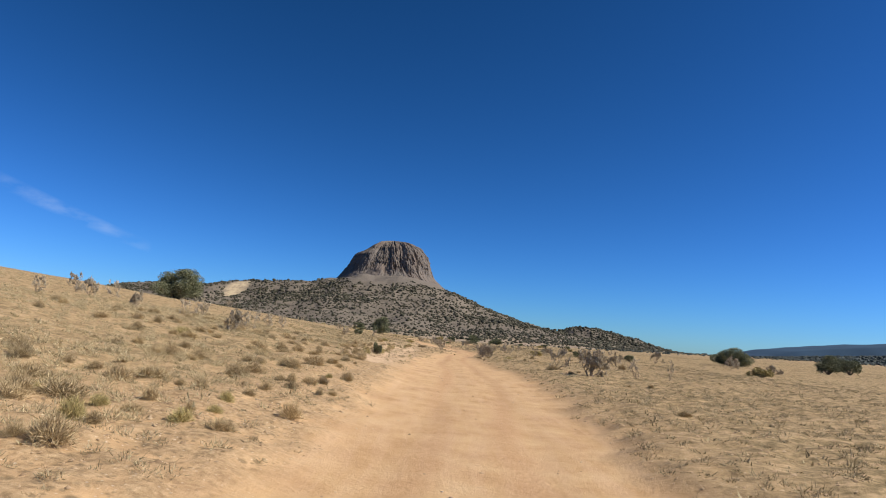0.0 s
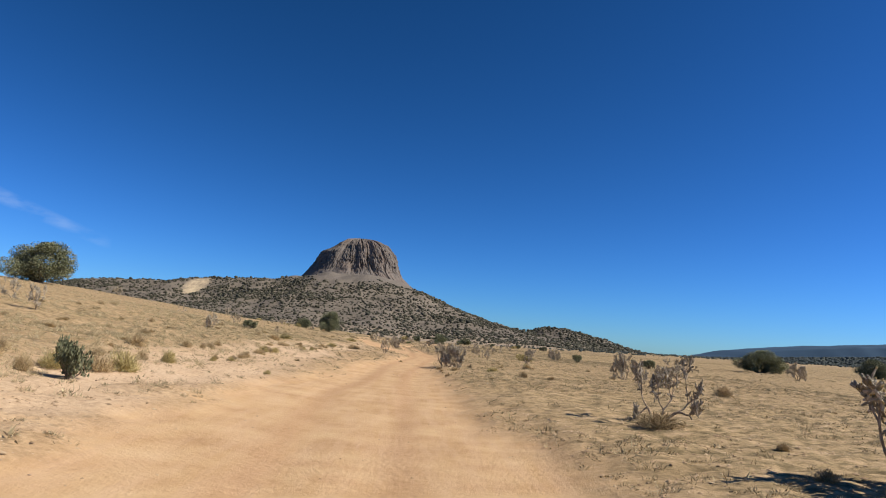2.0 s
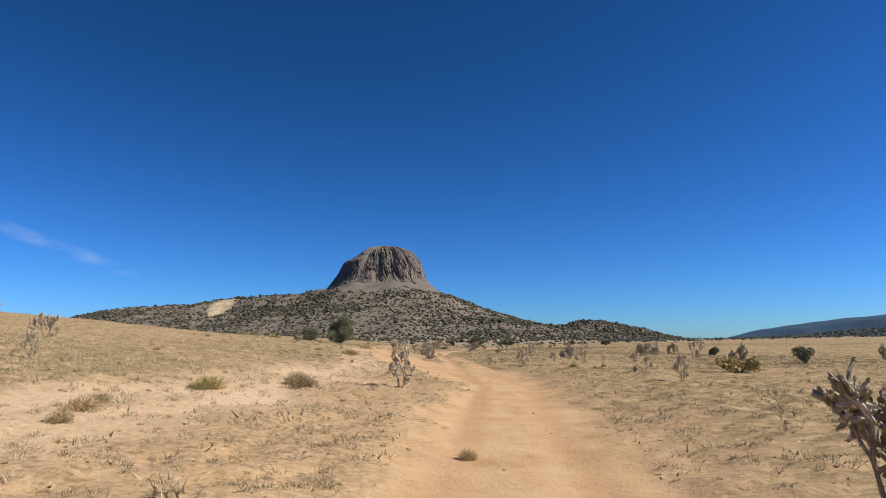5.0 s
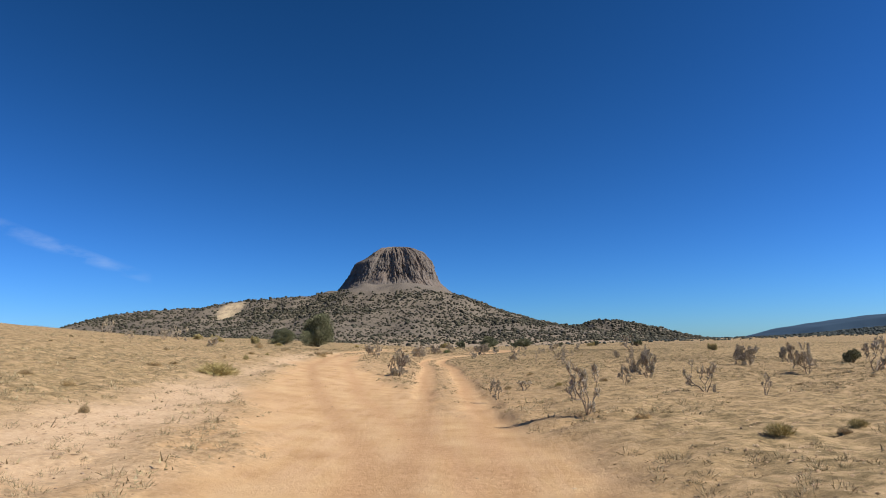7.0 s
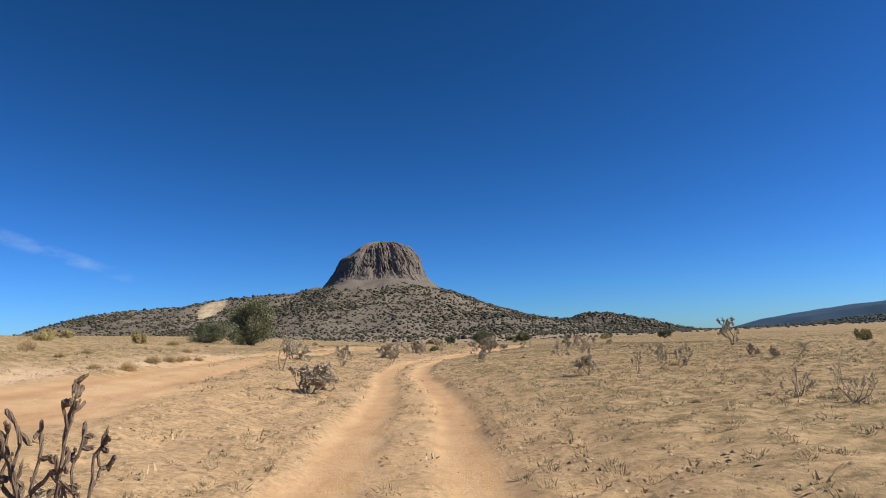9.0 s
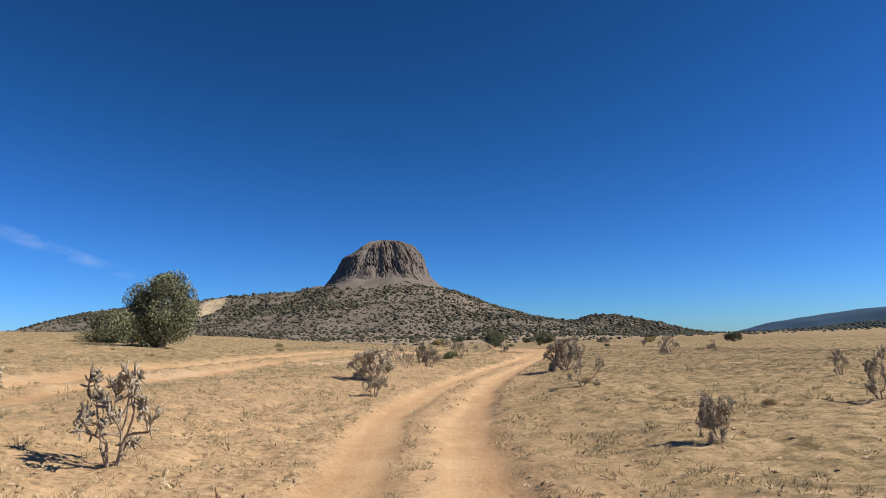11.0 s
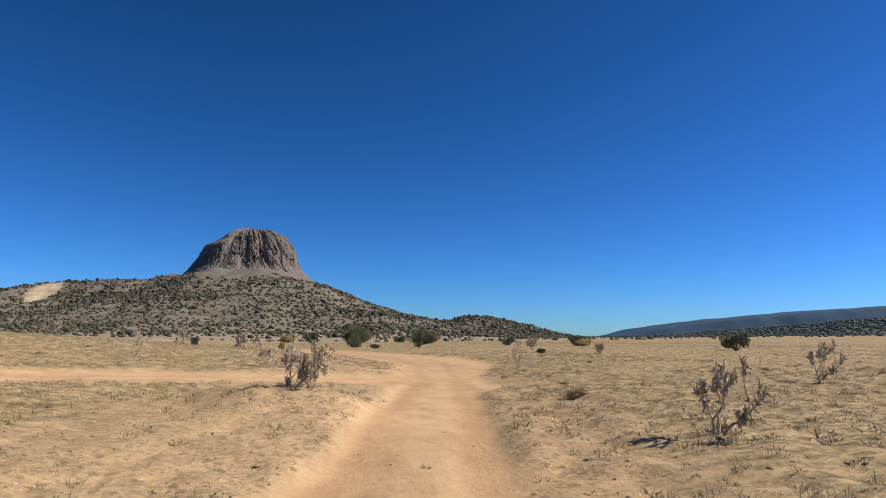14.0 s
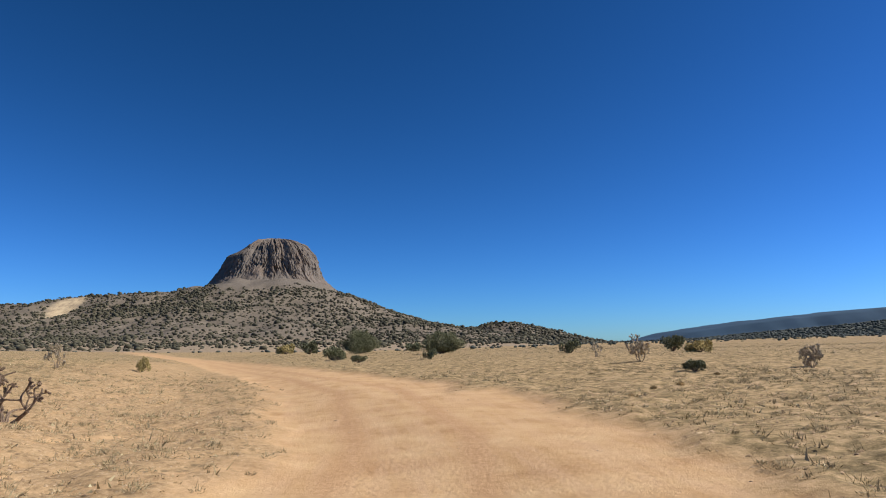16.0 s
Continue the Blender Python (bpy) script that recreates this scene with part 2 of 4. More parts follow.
def hill_material():
    m, nt, bsdf = material("talus_slope", 0.95)
    bsdf.inputs["Specular IOR Level"].default_value = 0.1
    big = noise_node(nt, 0.008, 5)
    mid = noise_node(nt, 0.05, 6, 0.65)
    fine = noise_node(nt, 0.35, 5, 0.7)
    col = ramp(nt, mid, [(0.3, (0.115, 0.093, 0.070)), (0.5, (0.158, 0.129, 0.098)), (0.72, (0.205, 0.168, 0.126))])
    col = blend(nt, ramp(nt, big, [(0.4, (0, 0, 0)), (0.65, (0.6, 0.6, 0.6))]), col, (0.165, 0.135, 0.102))
    col = blend(nt, ramp(nt, fine, [(0.36, (0.5, 0.5, 0.5)), (0.5, (0, 0, 0))]), col, (0.10, 0.085, 0.066))
    gully = noise_node(nt, 0.02, 5, 0.65, stretch=(1.8, 0.45, 0.45))
    col = blend(nt, ramp(nt, gully, [(0.5, (0, 0, 0)), (0.68, (0.6, 0.6, 0.6))]), col, (0.225, 0.185, 0.138))
    col = blend(nt, attribute(nt, "scar"), col, ramp(nt, noise_node(nt, 0.11, 5, 0.7, stretch=(1.6, 0.5, 0.5)), [(0.36, (0.27, 0.205, 0.135)), (0.5, (0.42, 0.325, 0.205)), (0.66, (0.50, 0.39, 0.25))]))
    col = blend(nt, attribute(nt, "foot"), col, (0.33, 0.25, 0.165))
    col = blend(nt, attribute(nt, "talus"), col, ramp(nt, fine, [(0.3, (0.125, 0.104, 0.085)), (0.7, (0.19, 0.16, 0.13))]))
    nt.links.new(col, bsdf.inputs["Base Color"])
    bump(nt, bsdf, fine, 0.5, 1.5)
    return m


def plug_material():
    m, nt, bsdf = material("columnar_basalt", 0.9)
    bsdf.inputs["Specular IOR Level"].default_value = 0.1
    streak = noise_node(nt, 0.065, 7, 0.72, stretch=(1.0, 1.0, 0.2))
    patch = noise_node(nt, 0.02, 4)
    fine = noise_node(nt, 0.35, 5, 0.7, stretch=(1.0, 1.0, 0.4))
    col = ramp(nt, streak, [(0.28, (0.098, 0.082, 0.07)), (0.46, (0.145, 0.122, 0.103)), (0.68, (0.195, 0.164, 0.138))])
    col = blend(nt, ramp(nt, patch, [(0.45, (0, 0, 0)), (0.65, (0.5, 0.5, 0.5))]), col, (0.185, 0.132, 0.10))
    col = blend(nt, ramp(nt, fine, [(0.34, (0.4, 0.4, 0.4)), (0.46, (0, 0, 0))]), col, (0.12, 0.097, 0.08))
    nt.links.new(col, bsdf.inputs["Base Color"])
    bump(nt, bsdf, streak, 0.5, 3.0)
    return m


def foliage_material(name, dark, light, pale_tip=None):
    m, nt, bsdf = material(name, 0.8)
    info = nt.nodes.new("ShaderNodeObjectInfo")
    geo = nt.nodes.new("ShaderNodeNewGeometry")
    col = ramp(nt, geo.outputs["Random Per Island"], [(0.0, dark), (0.7, light), (1.0, pale_tip or light)])
    hue = nt.nodes.new("ShaderNodeHueSaturation")
    value = nt.nodes.new("ShaderNodeMapRange")
    value.inputs["To Min"].default_value, value.inputs["To Max"].default_value = 0.8, 1.2
    nt.links.new(info.outputs["Random"], value.inputs["Value"])
    nt.links.new(value.outputs[0], hue.inputs["Value"])
    nt.links.new(col, hue.inputs["Color"])
    nt.links.new(hue.outputs[0], bsdf.inputs["Base Color"])
    return m


def bark_material(name, a, b, scale=30.0):
    m, nt, bsdf = material(name, 0.92)
    n = noise_node(nt, scale, 5, 0.7, stretch=(1, 1, 0.35))
    nt.links.new(ramp(nt, n, [(0.35, a), (0.65, b)]), bsdf.inputs["Base Color"])
    bump(nt, bsdf, n, 0.6, 0.02)
    return m


def plain_variation(name, a, b, scale, rough=0.9):
    m, nt, bsdf = material(name, rough)
    n = noise_node(nt, scale, 5, 0.65)
    nt.links.new(ramp(nt, n, [(0.35, a), (0.68, b)]), bsdf.inputs["Base Color"])
    return m


GROUND, HILL, PLUG = ground_material(), hill_material(), plug_material()
JUNIPER_LEAF = foliage_material("juniper_leaf", (0.078, 0.084, 0.042), (0.178, 0.182, 0.094), (0.275, 0.268, 0.155))
SHRUB_LEAF = foliage_material("shrub_leaf", (0.27, 0.22, 0.085), (0.44, 0.355, 0.145), (0.55, 0.44, 0.21))
BRUSH_LEAF = foliage_material("brush_twig", (0.28, 0.20, 0.105), (0.45, 0.335, 0.175), (0.58, 0.45, 0.255))
GREEN_LEAF = foliage_material("green_leaf", (0.10, 0.115, 0.045), (0.20, 0.22, 0.085), (0.28, 0.30, 0.13))
TUFT_LEAF = foliage_material("tuft_blade", (0.30, 0.22, 0.11), (0.50, 0.37, 0.19), (0.62, 0.48, 0.28))
GRASS_BLADE = foliage_material("grass_blade", (0.23, 0.158, 0.078), (0.42, 0.295, 0.15), (0.58, 0.43, 0.245))
BUNCH_BLADE = foliage_material("bunch_grass_blade", (0.26, 0.205, 0.110), (0.41, 0.328, 0.180), (0.56, 0.46, 0.275))
CHOLLA_STEM = bark_material("cholla_stem", (0.20, 0.145, 0.10), (0.42, 0.33, 0.23), 40)
DEAD_STEM = bark_material("dead_cholla_wood", (0.10, 0.068, 0.045), (0.24, 0.17, 0.115), 40)
CHOLLA_JOINT = foliage_material("cholla_joint", (0.25, 0.205, 0.145), (0.44, 0.37, 0.26), (0.60, 0.51, 0.38))
CHOLLA_FRUIT = foliage_material("cholla_fruit", (0.28, 0.20, 0.08), (0.38, 0.28, 0.12))
JUNIPER_BARK = bark_material("juniper_bark", (0.10, 0.07, 0.05), (0.22, 0.17, 0.12), 12)
FAR_LEAF = foliage_material("far_juniper", (0.043, 0.040, 0.025), (0.080, 0.072, 0.043))
CLOD = foliage_material("soil_clod", (0.30, 0.195, 0.108), (0.46, 0.31, 0.175), (0.60, 0.435, 0.265))
STONE = foliage_material("loose_stone", (0.22, 0.15, 0.10), (0.42, 0.30, 0.20), (0.50, 0.40, 0.30))
# Far foliage: the grey-green cast of haze is put into the leaf colour.
HAZE_LEAF = foliage_material("hazy_woodland", (0.045, 0.056, 0.05), (0.075, 0.086, 0.07))
RISE = plain_variation("wooded_slope", (0.040, 0.048, 0.038), (0.078, 0.082, 0.058), 0.02)
# The blue of the mesa is distance haze mixed into its base colour.
HAZE_MESA = plain_variation("hazy_blue_mesa", (0.022, 0.055, 0.095), (0.034, 0.074, 0.122), 0.004)


# ---------------------------------------------------------------- mesh helpers
class Build:
    """Points and faces that are gathered for one mesh."""

    def __init__(self):
        self.points, self.faces = [], []

    def add(self, points, faces):
        base = len(self.points)
        self.points.extend(points)
        self.faces.extend(tuple(i + base for i in f) for f in faces)

    def tube(self, path, radii, sides=5, cap=True, root=None):
        """A tapered limb along a path of Vectors, grown from the point numbered root; gives the number of its tip."""
        base = len(self.points)
        last = len(path) - 1
        for i, (p, r) in enumerate(zip(path, radii)):
            way = (path[min(i + 1, last)] - path[max(i - 1, 0)]).normalized()
            side = way.orthogonal().normalized()
            other = way.cross(side)
            for k in range(sides):
                a = 2 * math.pi * k / sides + 0.6 * i
                self.points.append(p + (side * math.cos(a) + other * math.sin(a)) * r)
        for i in range(last):
            for k in range(sides):
                k2 = (k + 1) % sides
                self.faces.append((base + i * sides + k, base + i * sides + k2, base + (i + 1) * sides + k2, base + (i + 1) * sides + k))
        if root is not None:
            for k in range(sides):
                self.faces.append((root, base + (k + 1) % sides, base + k))
        if cap:
            self.points.append(path[-1] + (path[-1] - path[-2]).normalized() * radii[-1] * 0.8)
            for k in range(sides):
                self.faces.append((base + last * sides + k, base + last * sides + (k + 1) % sides, len(self.points) - 1))
        return len(self.points) - 1

    def mesh(self, name, mat, smooth=False, scale=1.0):
        me = bpy.data.meshes.new(name)
        me.from_pydata([(p[0] * scale, p[1] * scale, p[2] * scale) for p in self.points], [], self.faces)
        me.materials.append(mat)
        if smooth:
            me.shade_smooth()
        return me


def quick_mesh(name, points, faces, mat, smooth=False):
    """A mesh from arrays: points n x 3, faces m x 3 or m x 4."""
    points, faces = np.asarray(points, np.float32), np.asarray(faces, np.int32)
    me = bpy.data.meshes.new(name)
    me.vertices.add(len(points))
    me.vertices.foreach_set("co", points.ravel())
    me.loops.add(faces.size)
    me.loops.foreach_set("vertex_index", faces.ravel())
    me.polygons.add(len(faces))
    me.polygons.foreach_set("loop_start", np.arange(0, faces.size, faces.shape[1], dtype=np.int32))
    me.update(calc_edges=True)
    me.validate()
    me.materials.append(mat)
    if smooth:
        me.shade_smooth()
    return me


def set_field(me, name, values):
    a = me.attributes.new(name, "FLOAT", "POINT")
    a.data.foreach_set("value", np.asarray(values, np.float32))


def part(name, me, parent, label=""):
    ob = new(name, me)
    ob.parent = parent
    if label:
        tagged(ob, label=label)
    return ob


def grid_faces(rows, cols):
    i = np.arange(rows - 1)[:, None] * cols + np.arange(cols - 1)[None]
    i = i.ravel()
    return np.stack([i, i + 1, i + cols + 1, i + cols], 1)


def spread(start, first, growth, limit):
    out, gap = [start], first
    while abs(out[-1]) < limit:
        out.append(out[-1] + gap)
        gap *= growth
    return out


# ---------------------------------------------------------------- ground
def build_ground():
    near = np.arange(-12, 22, 0.19)
    right = spread(near[-1], 0.2, 1.055, 5200)[1:]
    left = spread(near[0], -0.2, 1.055, 5200)[1:]
    xs = np.array(left[::-1] + list(near) + right)
    ahead = np.arange(-14, 256, 0.26)
    ys = np.array(spread(-14, -0.5, 1.15, 5200)[:0:-1] + list(ahead) + spread(ahead[-1], 0.4, 1.05, 5600)[1:])
    gx, gy = np.meshgrid(xs, ys)
    gx, gy = gx.ravel(), gy.ravel()
    me = quick_mesh("ground", np.stack([gx, gy, ground_z(gx, gy)], 1), grid_faces(len(ys), len(xs)), GROUND, True)
    set_field(me, "bare", bare(gx, gy))
    set_field(me, "pale", pale(gx, gy))
    off = gx - axis_x(gy)
    grassy = np.maximum(step(0.6, 5, off) * (0.60 + 0.55 * fractal(gx / 7, gy / 7, 4, 111)) + step(0, 9, off) * step(125, 204, gy) * 0.5, step(3.5, 9, -off) * (0.40 + 0.62 * fractal(gx / 6, gy / 6, 4, 113)) + step(2, 6, -off) * step(137, 204, gy) * 0.3)
    grassy = np.maximum(grassy, step(70, 320, np.hypot(gx, gy - 90)) * step(-10, 40, off + 0.15 * (gy - 90)) * 0.95)
    set_field(me, "cover", grassy.clip(0, 1))
    track = np.zeros(len(gx))
    for line in (MAIN_ROAD, ONWARD, TWO_TRACK):
        d = polyline_gap(gx, gy, line)[0] + (fractal(gx / 12, gy / 12, 2, 131) - 0.5) * 0.9
        track = np.maximum(track, np.exp(-((d - 0.85) / 0.3) ** 2))
    set_field(me, "track", track * (0.4 + 0.9 * fractal(gx / 2.5, gy / 8, 3, 133)).clip(0, 1))
    set_field(me, "mound", hummocks(gx, gy, 0.62, 3))
    ob = new("ground", me)
    tagged(ob, "tan desert ground with a worn orange dirt road", "ground", kind="structure")


build_ground()


# ---------------------------------------------------------------- the hill and its rock plug
def cone(r):
    return np.interp(r, (0, 118, 150, 255, 390, 480, 570, 690, 800), (152, 138, 122, 77, 37, 21, 10, 1, -6))


def hill_z(x, y):
    x, y = np.asarray(x, float), np.asarray(y, float)
    warp = (fractal(x / 130, y / 130, 3, 21) - 0.5) * 60
    dx, dy = x + 146, y - 1700
    front = np.where(dy < 0, 1.65, 1.3)
    main = cone(np.hypot(dx, dy / front) + warp * step(150, 400, np.hypot(dx, dy)))
    crest = np.interp(x, (-1000, -850, -780, -700, -640, -560, -480, -380, -290, -200), (-16, 15, 46, 76, 83, 92, 101, 113, 124, 126))
    crest_y = 1540 + 0.25 * (x + 290)
    off = np.abs(y - crest_y + warp * 0.6)
    ridge = crest * (1 - np.interp(off, (0, 40, 250, 520, 700), (0, 0.06, 0.55, 0.93, 1.15))) - np.interp(x, (-220, -60), (0, 200))
    d2x, d2y = x - 345, (y - 1530) / 1.5
    top = np.interp(d2x, (-230, -130, -90, -62, -35, 40, 90, 142, 200, 290), (2, 22, 35, 47, 51, 45, 30, 11, 1, -8))
    knoll = top * (1 - np.interp(np.abs(d2y + warp * 0.3), (0, 30, 120, 230, 330), (0, 0.04, 0.5, 0.94, 1.2)))
    z = np.maximum(np.maximum(main, ridge), knoll)
    rough = (fractal(x / 55, y / 150, 4, 31) - 0.5) * 15 + (fractal(x / 11, y / 11, 3, 35) - 0.5) * 3.2
    return z + rough * step(-2, 30, z) - 1.5


def scar_gap(x, y):
    """Distance from the bare slip below the crest, 1 at its edge."""
    u, v = x + 455, y - 1378
    return np.hypot(v / 84, (u + 0.12 * v) / (23 + 0.10 * np.clip(v, -80, 80)))


def build_hill():
    xs, ys = np.arange(-1250, 900, 7.0), np.arange(560, 2150, 8.0)
    gx, gy = np.meshgrid(xs, ys)
    gx, gy = gx.ravel(), gy.ravel()
    z = hill_z(gx, gy)
    me = quick_mesh("hill", np.stack([gx, gy, z], 1), grid_faces(len(ys), len(xs)), HILL, True)
    d = scar_gap(gx, gy)
    set_field(me, "scar", (1 - step(0.6, 1.1, d + (fractal(gx / 16, gy / 24, 3, 55) - 0.5) * 0.9)) * 0.97)
    set_field(me, "foot", (1 - step(0, 16, z)) * 0.8)
    set_field(me, "talus", step(104, 128, z + (fractal(gx / 30, gy / 30, 3, 57) - 0.5) * 30) * 0.85)
    ob = new("hill", me)
    ob.location.x = 3.0
    tagged(ob, "grey-brown rocky hill dotted with dark junipers", "hill", kind="structure")


build_hill()


def build_plug():
    rows, cols = 100, 1160
    heights = 108 + (241 - 108) * np.linspace(0, 1, rows) ** 0.9
    th = np.concatenate([np.linspace(0, math.pi, 160, endpoint=False), np.linspace(math.pi, 2 * math.pi, 1000, endpoint=False)])
    right = np.interp(heights, (108, 123, 143, 153, 173, 190, 205, 219, 229, 235, 239.5, 241), (174, 145, 120, 111, 104, 98, 91, 80, 68, 54, 34, 0))
    left = np.interp(heights, (108, 130, 143, 164, 179, 200, 204, 212, 219, 229, 235, 239.5, 241), (172, 144, 133, 117, 106, 95, 89, 71, 61, 50, 40, 27, 0))
    front = np.interp(heights, (108, 128, 150, 190, 219, 229, 235, 239.5, 241), (150, 118, 98, 82, 66, 53, 41, 26, 0))
    c, s = np.cos(th), np.sin(th)
    wr, wl, wf = np.maximum(c, 0) ** 2, np.maximum(-c, 0) ** 2, s ** 2
    r = right[:, None] * wr + left[:, None] * wl + front[:, None] * wf
    hh = heights[:, None] + 0 * th[None]
    tt = th[None] + 0 * heights[:, None]
    lean = (fractal(tt * 3, hh / 60, 2, 61) - 0.5) * 0.22
    loop = np.abs(((tt + lean) / (2 * math.pi)) % 1.0 - 0.5) * 2
    side = np.where(tt > math.pi, 91.0, 0.0)
    foot = 142 - 13 * c[None] + (fractal(loop * 14 + side, 0 * hh, 3, 75) - 0.5) * 52
    cliff = step(0, 16, hh - foot) * (1 - 0.5 * step(232, 240, hh))
    buttress = fractal(loop * 11 + side, hh / 190, 2, 61) - 0.5
    flute = np.abs(fractal(loop * 20 + side, hh / 110, 3, 63) - 0.5) * 2
    rib = fractal(loop * 170 + side, hh / 40, 3, 65) - 0.5
    crack = step(0.9, 1.0, 1 - np.abs(fractal(loop * 42 + side, hh / 70, 3, 73) - 0.5) * 2)
    ledge = np.floor(fractal(loop * 18 + side, hh / 30, 3, 67) * 7) / 7 - 0.5
    r = r + cliff * (buttress * 24 - flute * 6 + rib * 1.5 - crack * 6.5 + ledge * 10)
    r = r + (fractal(loop * 90 + side, hh / 5, 3, 69) - 0.5) * 4 * step(0, 20, r)
    x, y = -155 + r * c[None], 1700 + r * s[None]
    pts = np.stack([x.ravel(), y.ravel(), (hh + (fractal(x / 12, y / 12, 3, 71) - 0.5) * 6 * step(222, 239, hh)).ravel()], 1)
    k = np.arange(cols)
    faces = [np.stack([i * cols + k, i * cols + (k + 1) % cols, (i + 1) * cols + (k + 1) % cols, (i + 1) * cols + k], 1) for i in range(rows - 1)]
    ob = new("rock_plug", quick_mesh("rock_plug", pts, np.concatenate(faces), PLUG))
    ob.location = (3.0, 0, 4.0)
    tagged(ob, "dark brown fluted volcanic rock plug crowning the hill", "rock plug", kind="structure")


build_plug()


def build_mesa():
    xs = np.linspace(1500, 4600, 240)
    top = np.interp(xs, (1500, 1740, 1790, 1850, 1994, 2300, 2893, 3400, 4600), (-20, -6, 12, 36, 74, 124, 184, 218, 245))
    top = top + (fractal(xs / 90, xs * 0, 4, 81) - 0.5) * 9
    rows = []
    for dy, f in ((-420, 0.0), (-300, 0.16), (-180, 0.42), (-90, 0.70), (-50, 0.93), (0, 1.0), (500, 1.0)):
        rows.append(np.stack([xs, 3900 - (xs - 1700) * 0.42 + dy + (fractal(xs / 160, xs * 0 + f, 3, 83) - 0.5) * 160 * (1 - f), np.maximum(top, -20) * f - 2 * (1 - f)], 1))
    ob = new("mesa", quick_mesh("mesa", np.concatenate(rows), grid_faces(len(rows), len(xs)), HAZE_MESA, True))
    tagged(ob, "long flat-topped forested mesa, distance haze in its blue colour", "mesa", kind="structure")


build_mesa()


def rise_z(x, y):
    u = np.degrees(np.arctan2(x, y))
    r = np.hypot(x, y)
    return np.interp(u, (18, 23, 28, 33, 42, 55, 70), (0, 9, 20, 34, 57, 66, 70)) * np.exp(-((r - 1900) / 420) ** 2) + (fractal(x / 90, y / 90, 3, 87) - 0.5) * 5 - 2


def build_rise():
    ang, far = np.radians(np.linspace(18, 72, 120)), np.linspace(1150, 2700, 40)
    aa, rr = np.meshgrid(ang, far)
    x, y = (np.sin(aa) * rr).ravel(), (np.cos(aa) * rr).ravel()
    me = quick_mesh("wooded_rise", np.stack([x, y, rise_z(x, y)], 1), grid_faces(len(far), len(ang)), RISE, True)
    tagged(new("wooded_rise", me), "low rise covered in dark green woodland", "hill", kind="structure")


build_rise()


# ---------------------------------------------------------------- far scrub on the hill and the plain
def icosphere():
    p = (1 + 5 ** 0.5) / 2
    v = np.array([(-1, p, 0), (1, p, 0), (-1, -p, 0), (1, -p, 0), (0, -1, p), (0, 1, p), (0, -1, -p), (0, 1, -p), (p, 0, -1), (p, 0, 1), (-p, 0, -1), (-p, 0, 1)]) / math.hypot(1, p)
    f = np.array([(0, 11, 5), (0, 5, 1), (0, 1, 7), (0, 7, 10), (0, 10, 11), (1, 5, 9), (5, 11, 4), (11, 10, 2), (10, 7, 6), (7, 1, 8), (3, 9, 4), (3, 4, 2), (3, 2, 6), (3, 6, 8), (3, 8, 9), (4, 9, 5), (2, 4, 11), (6, 2, 10), (8, 6, 7), (9, 8, 1)])
    return v, f


def scatter_clumps(name, places, sizes, mat, rng, label, lobes=3, flat=0.8):
    """Uneven clumps of a few lobes at each place, in one mesh."""
    v, f = icosphere()
    pts, fcs, base = [], [], 0
    for (x, y, z), size in zip(places, sizes):
        for k in range(lobes):
            r = size * rng.uniform(0.34, 0.6)
            o = rng.uniform(-1, 1, 3) * size * (0.38, 0.38, 0.16)
            jag = v * (1 + rng.uniform(-0.38, 0.38, (12, 1)))
            q = jag * (r, r, r * flat) + (x + o[0], y + o[1], z + r * flat * 0.6 + abs(o[2]))
            pts.append(q)
            fcs.append(f + base)
            base += 12
    ob = new(name, quick_mesh(name, np.concatenate(pts), np.concatenate(fcs), mat))
    return tagged(ob, label, "scrub", kind="stuff")


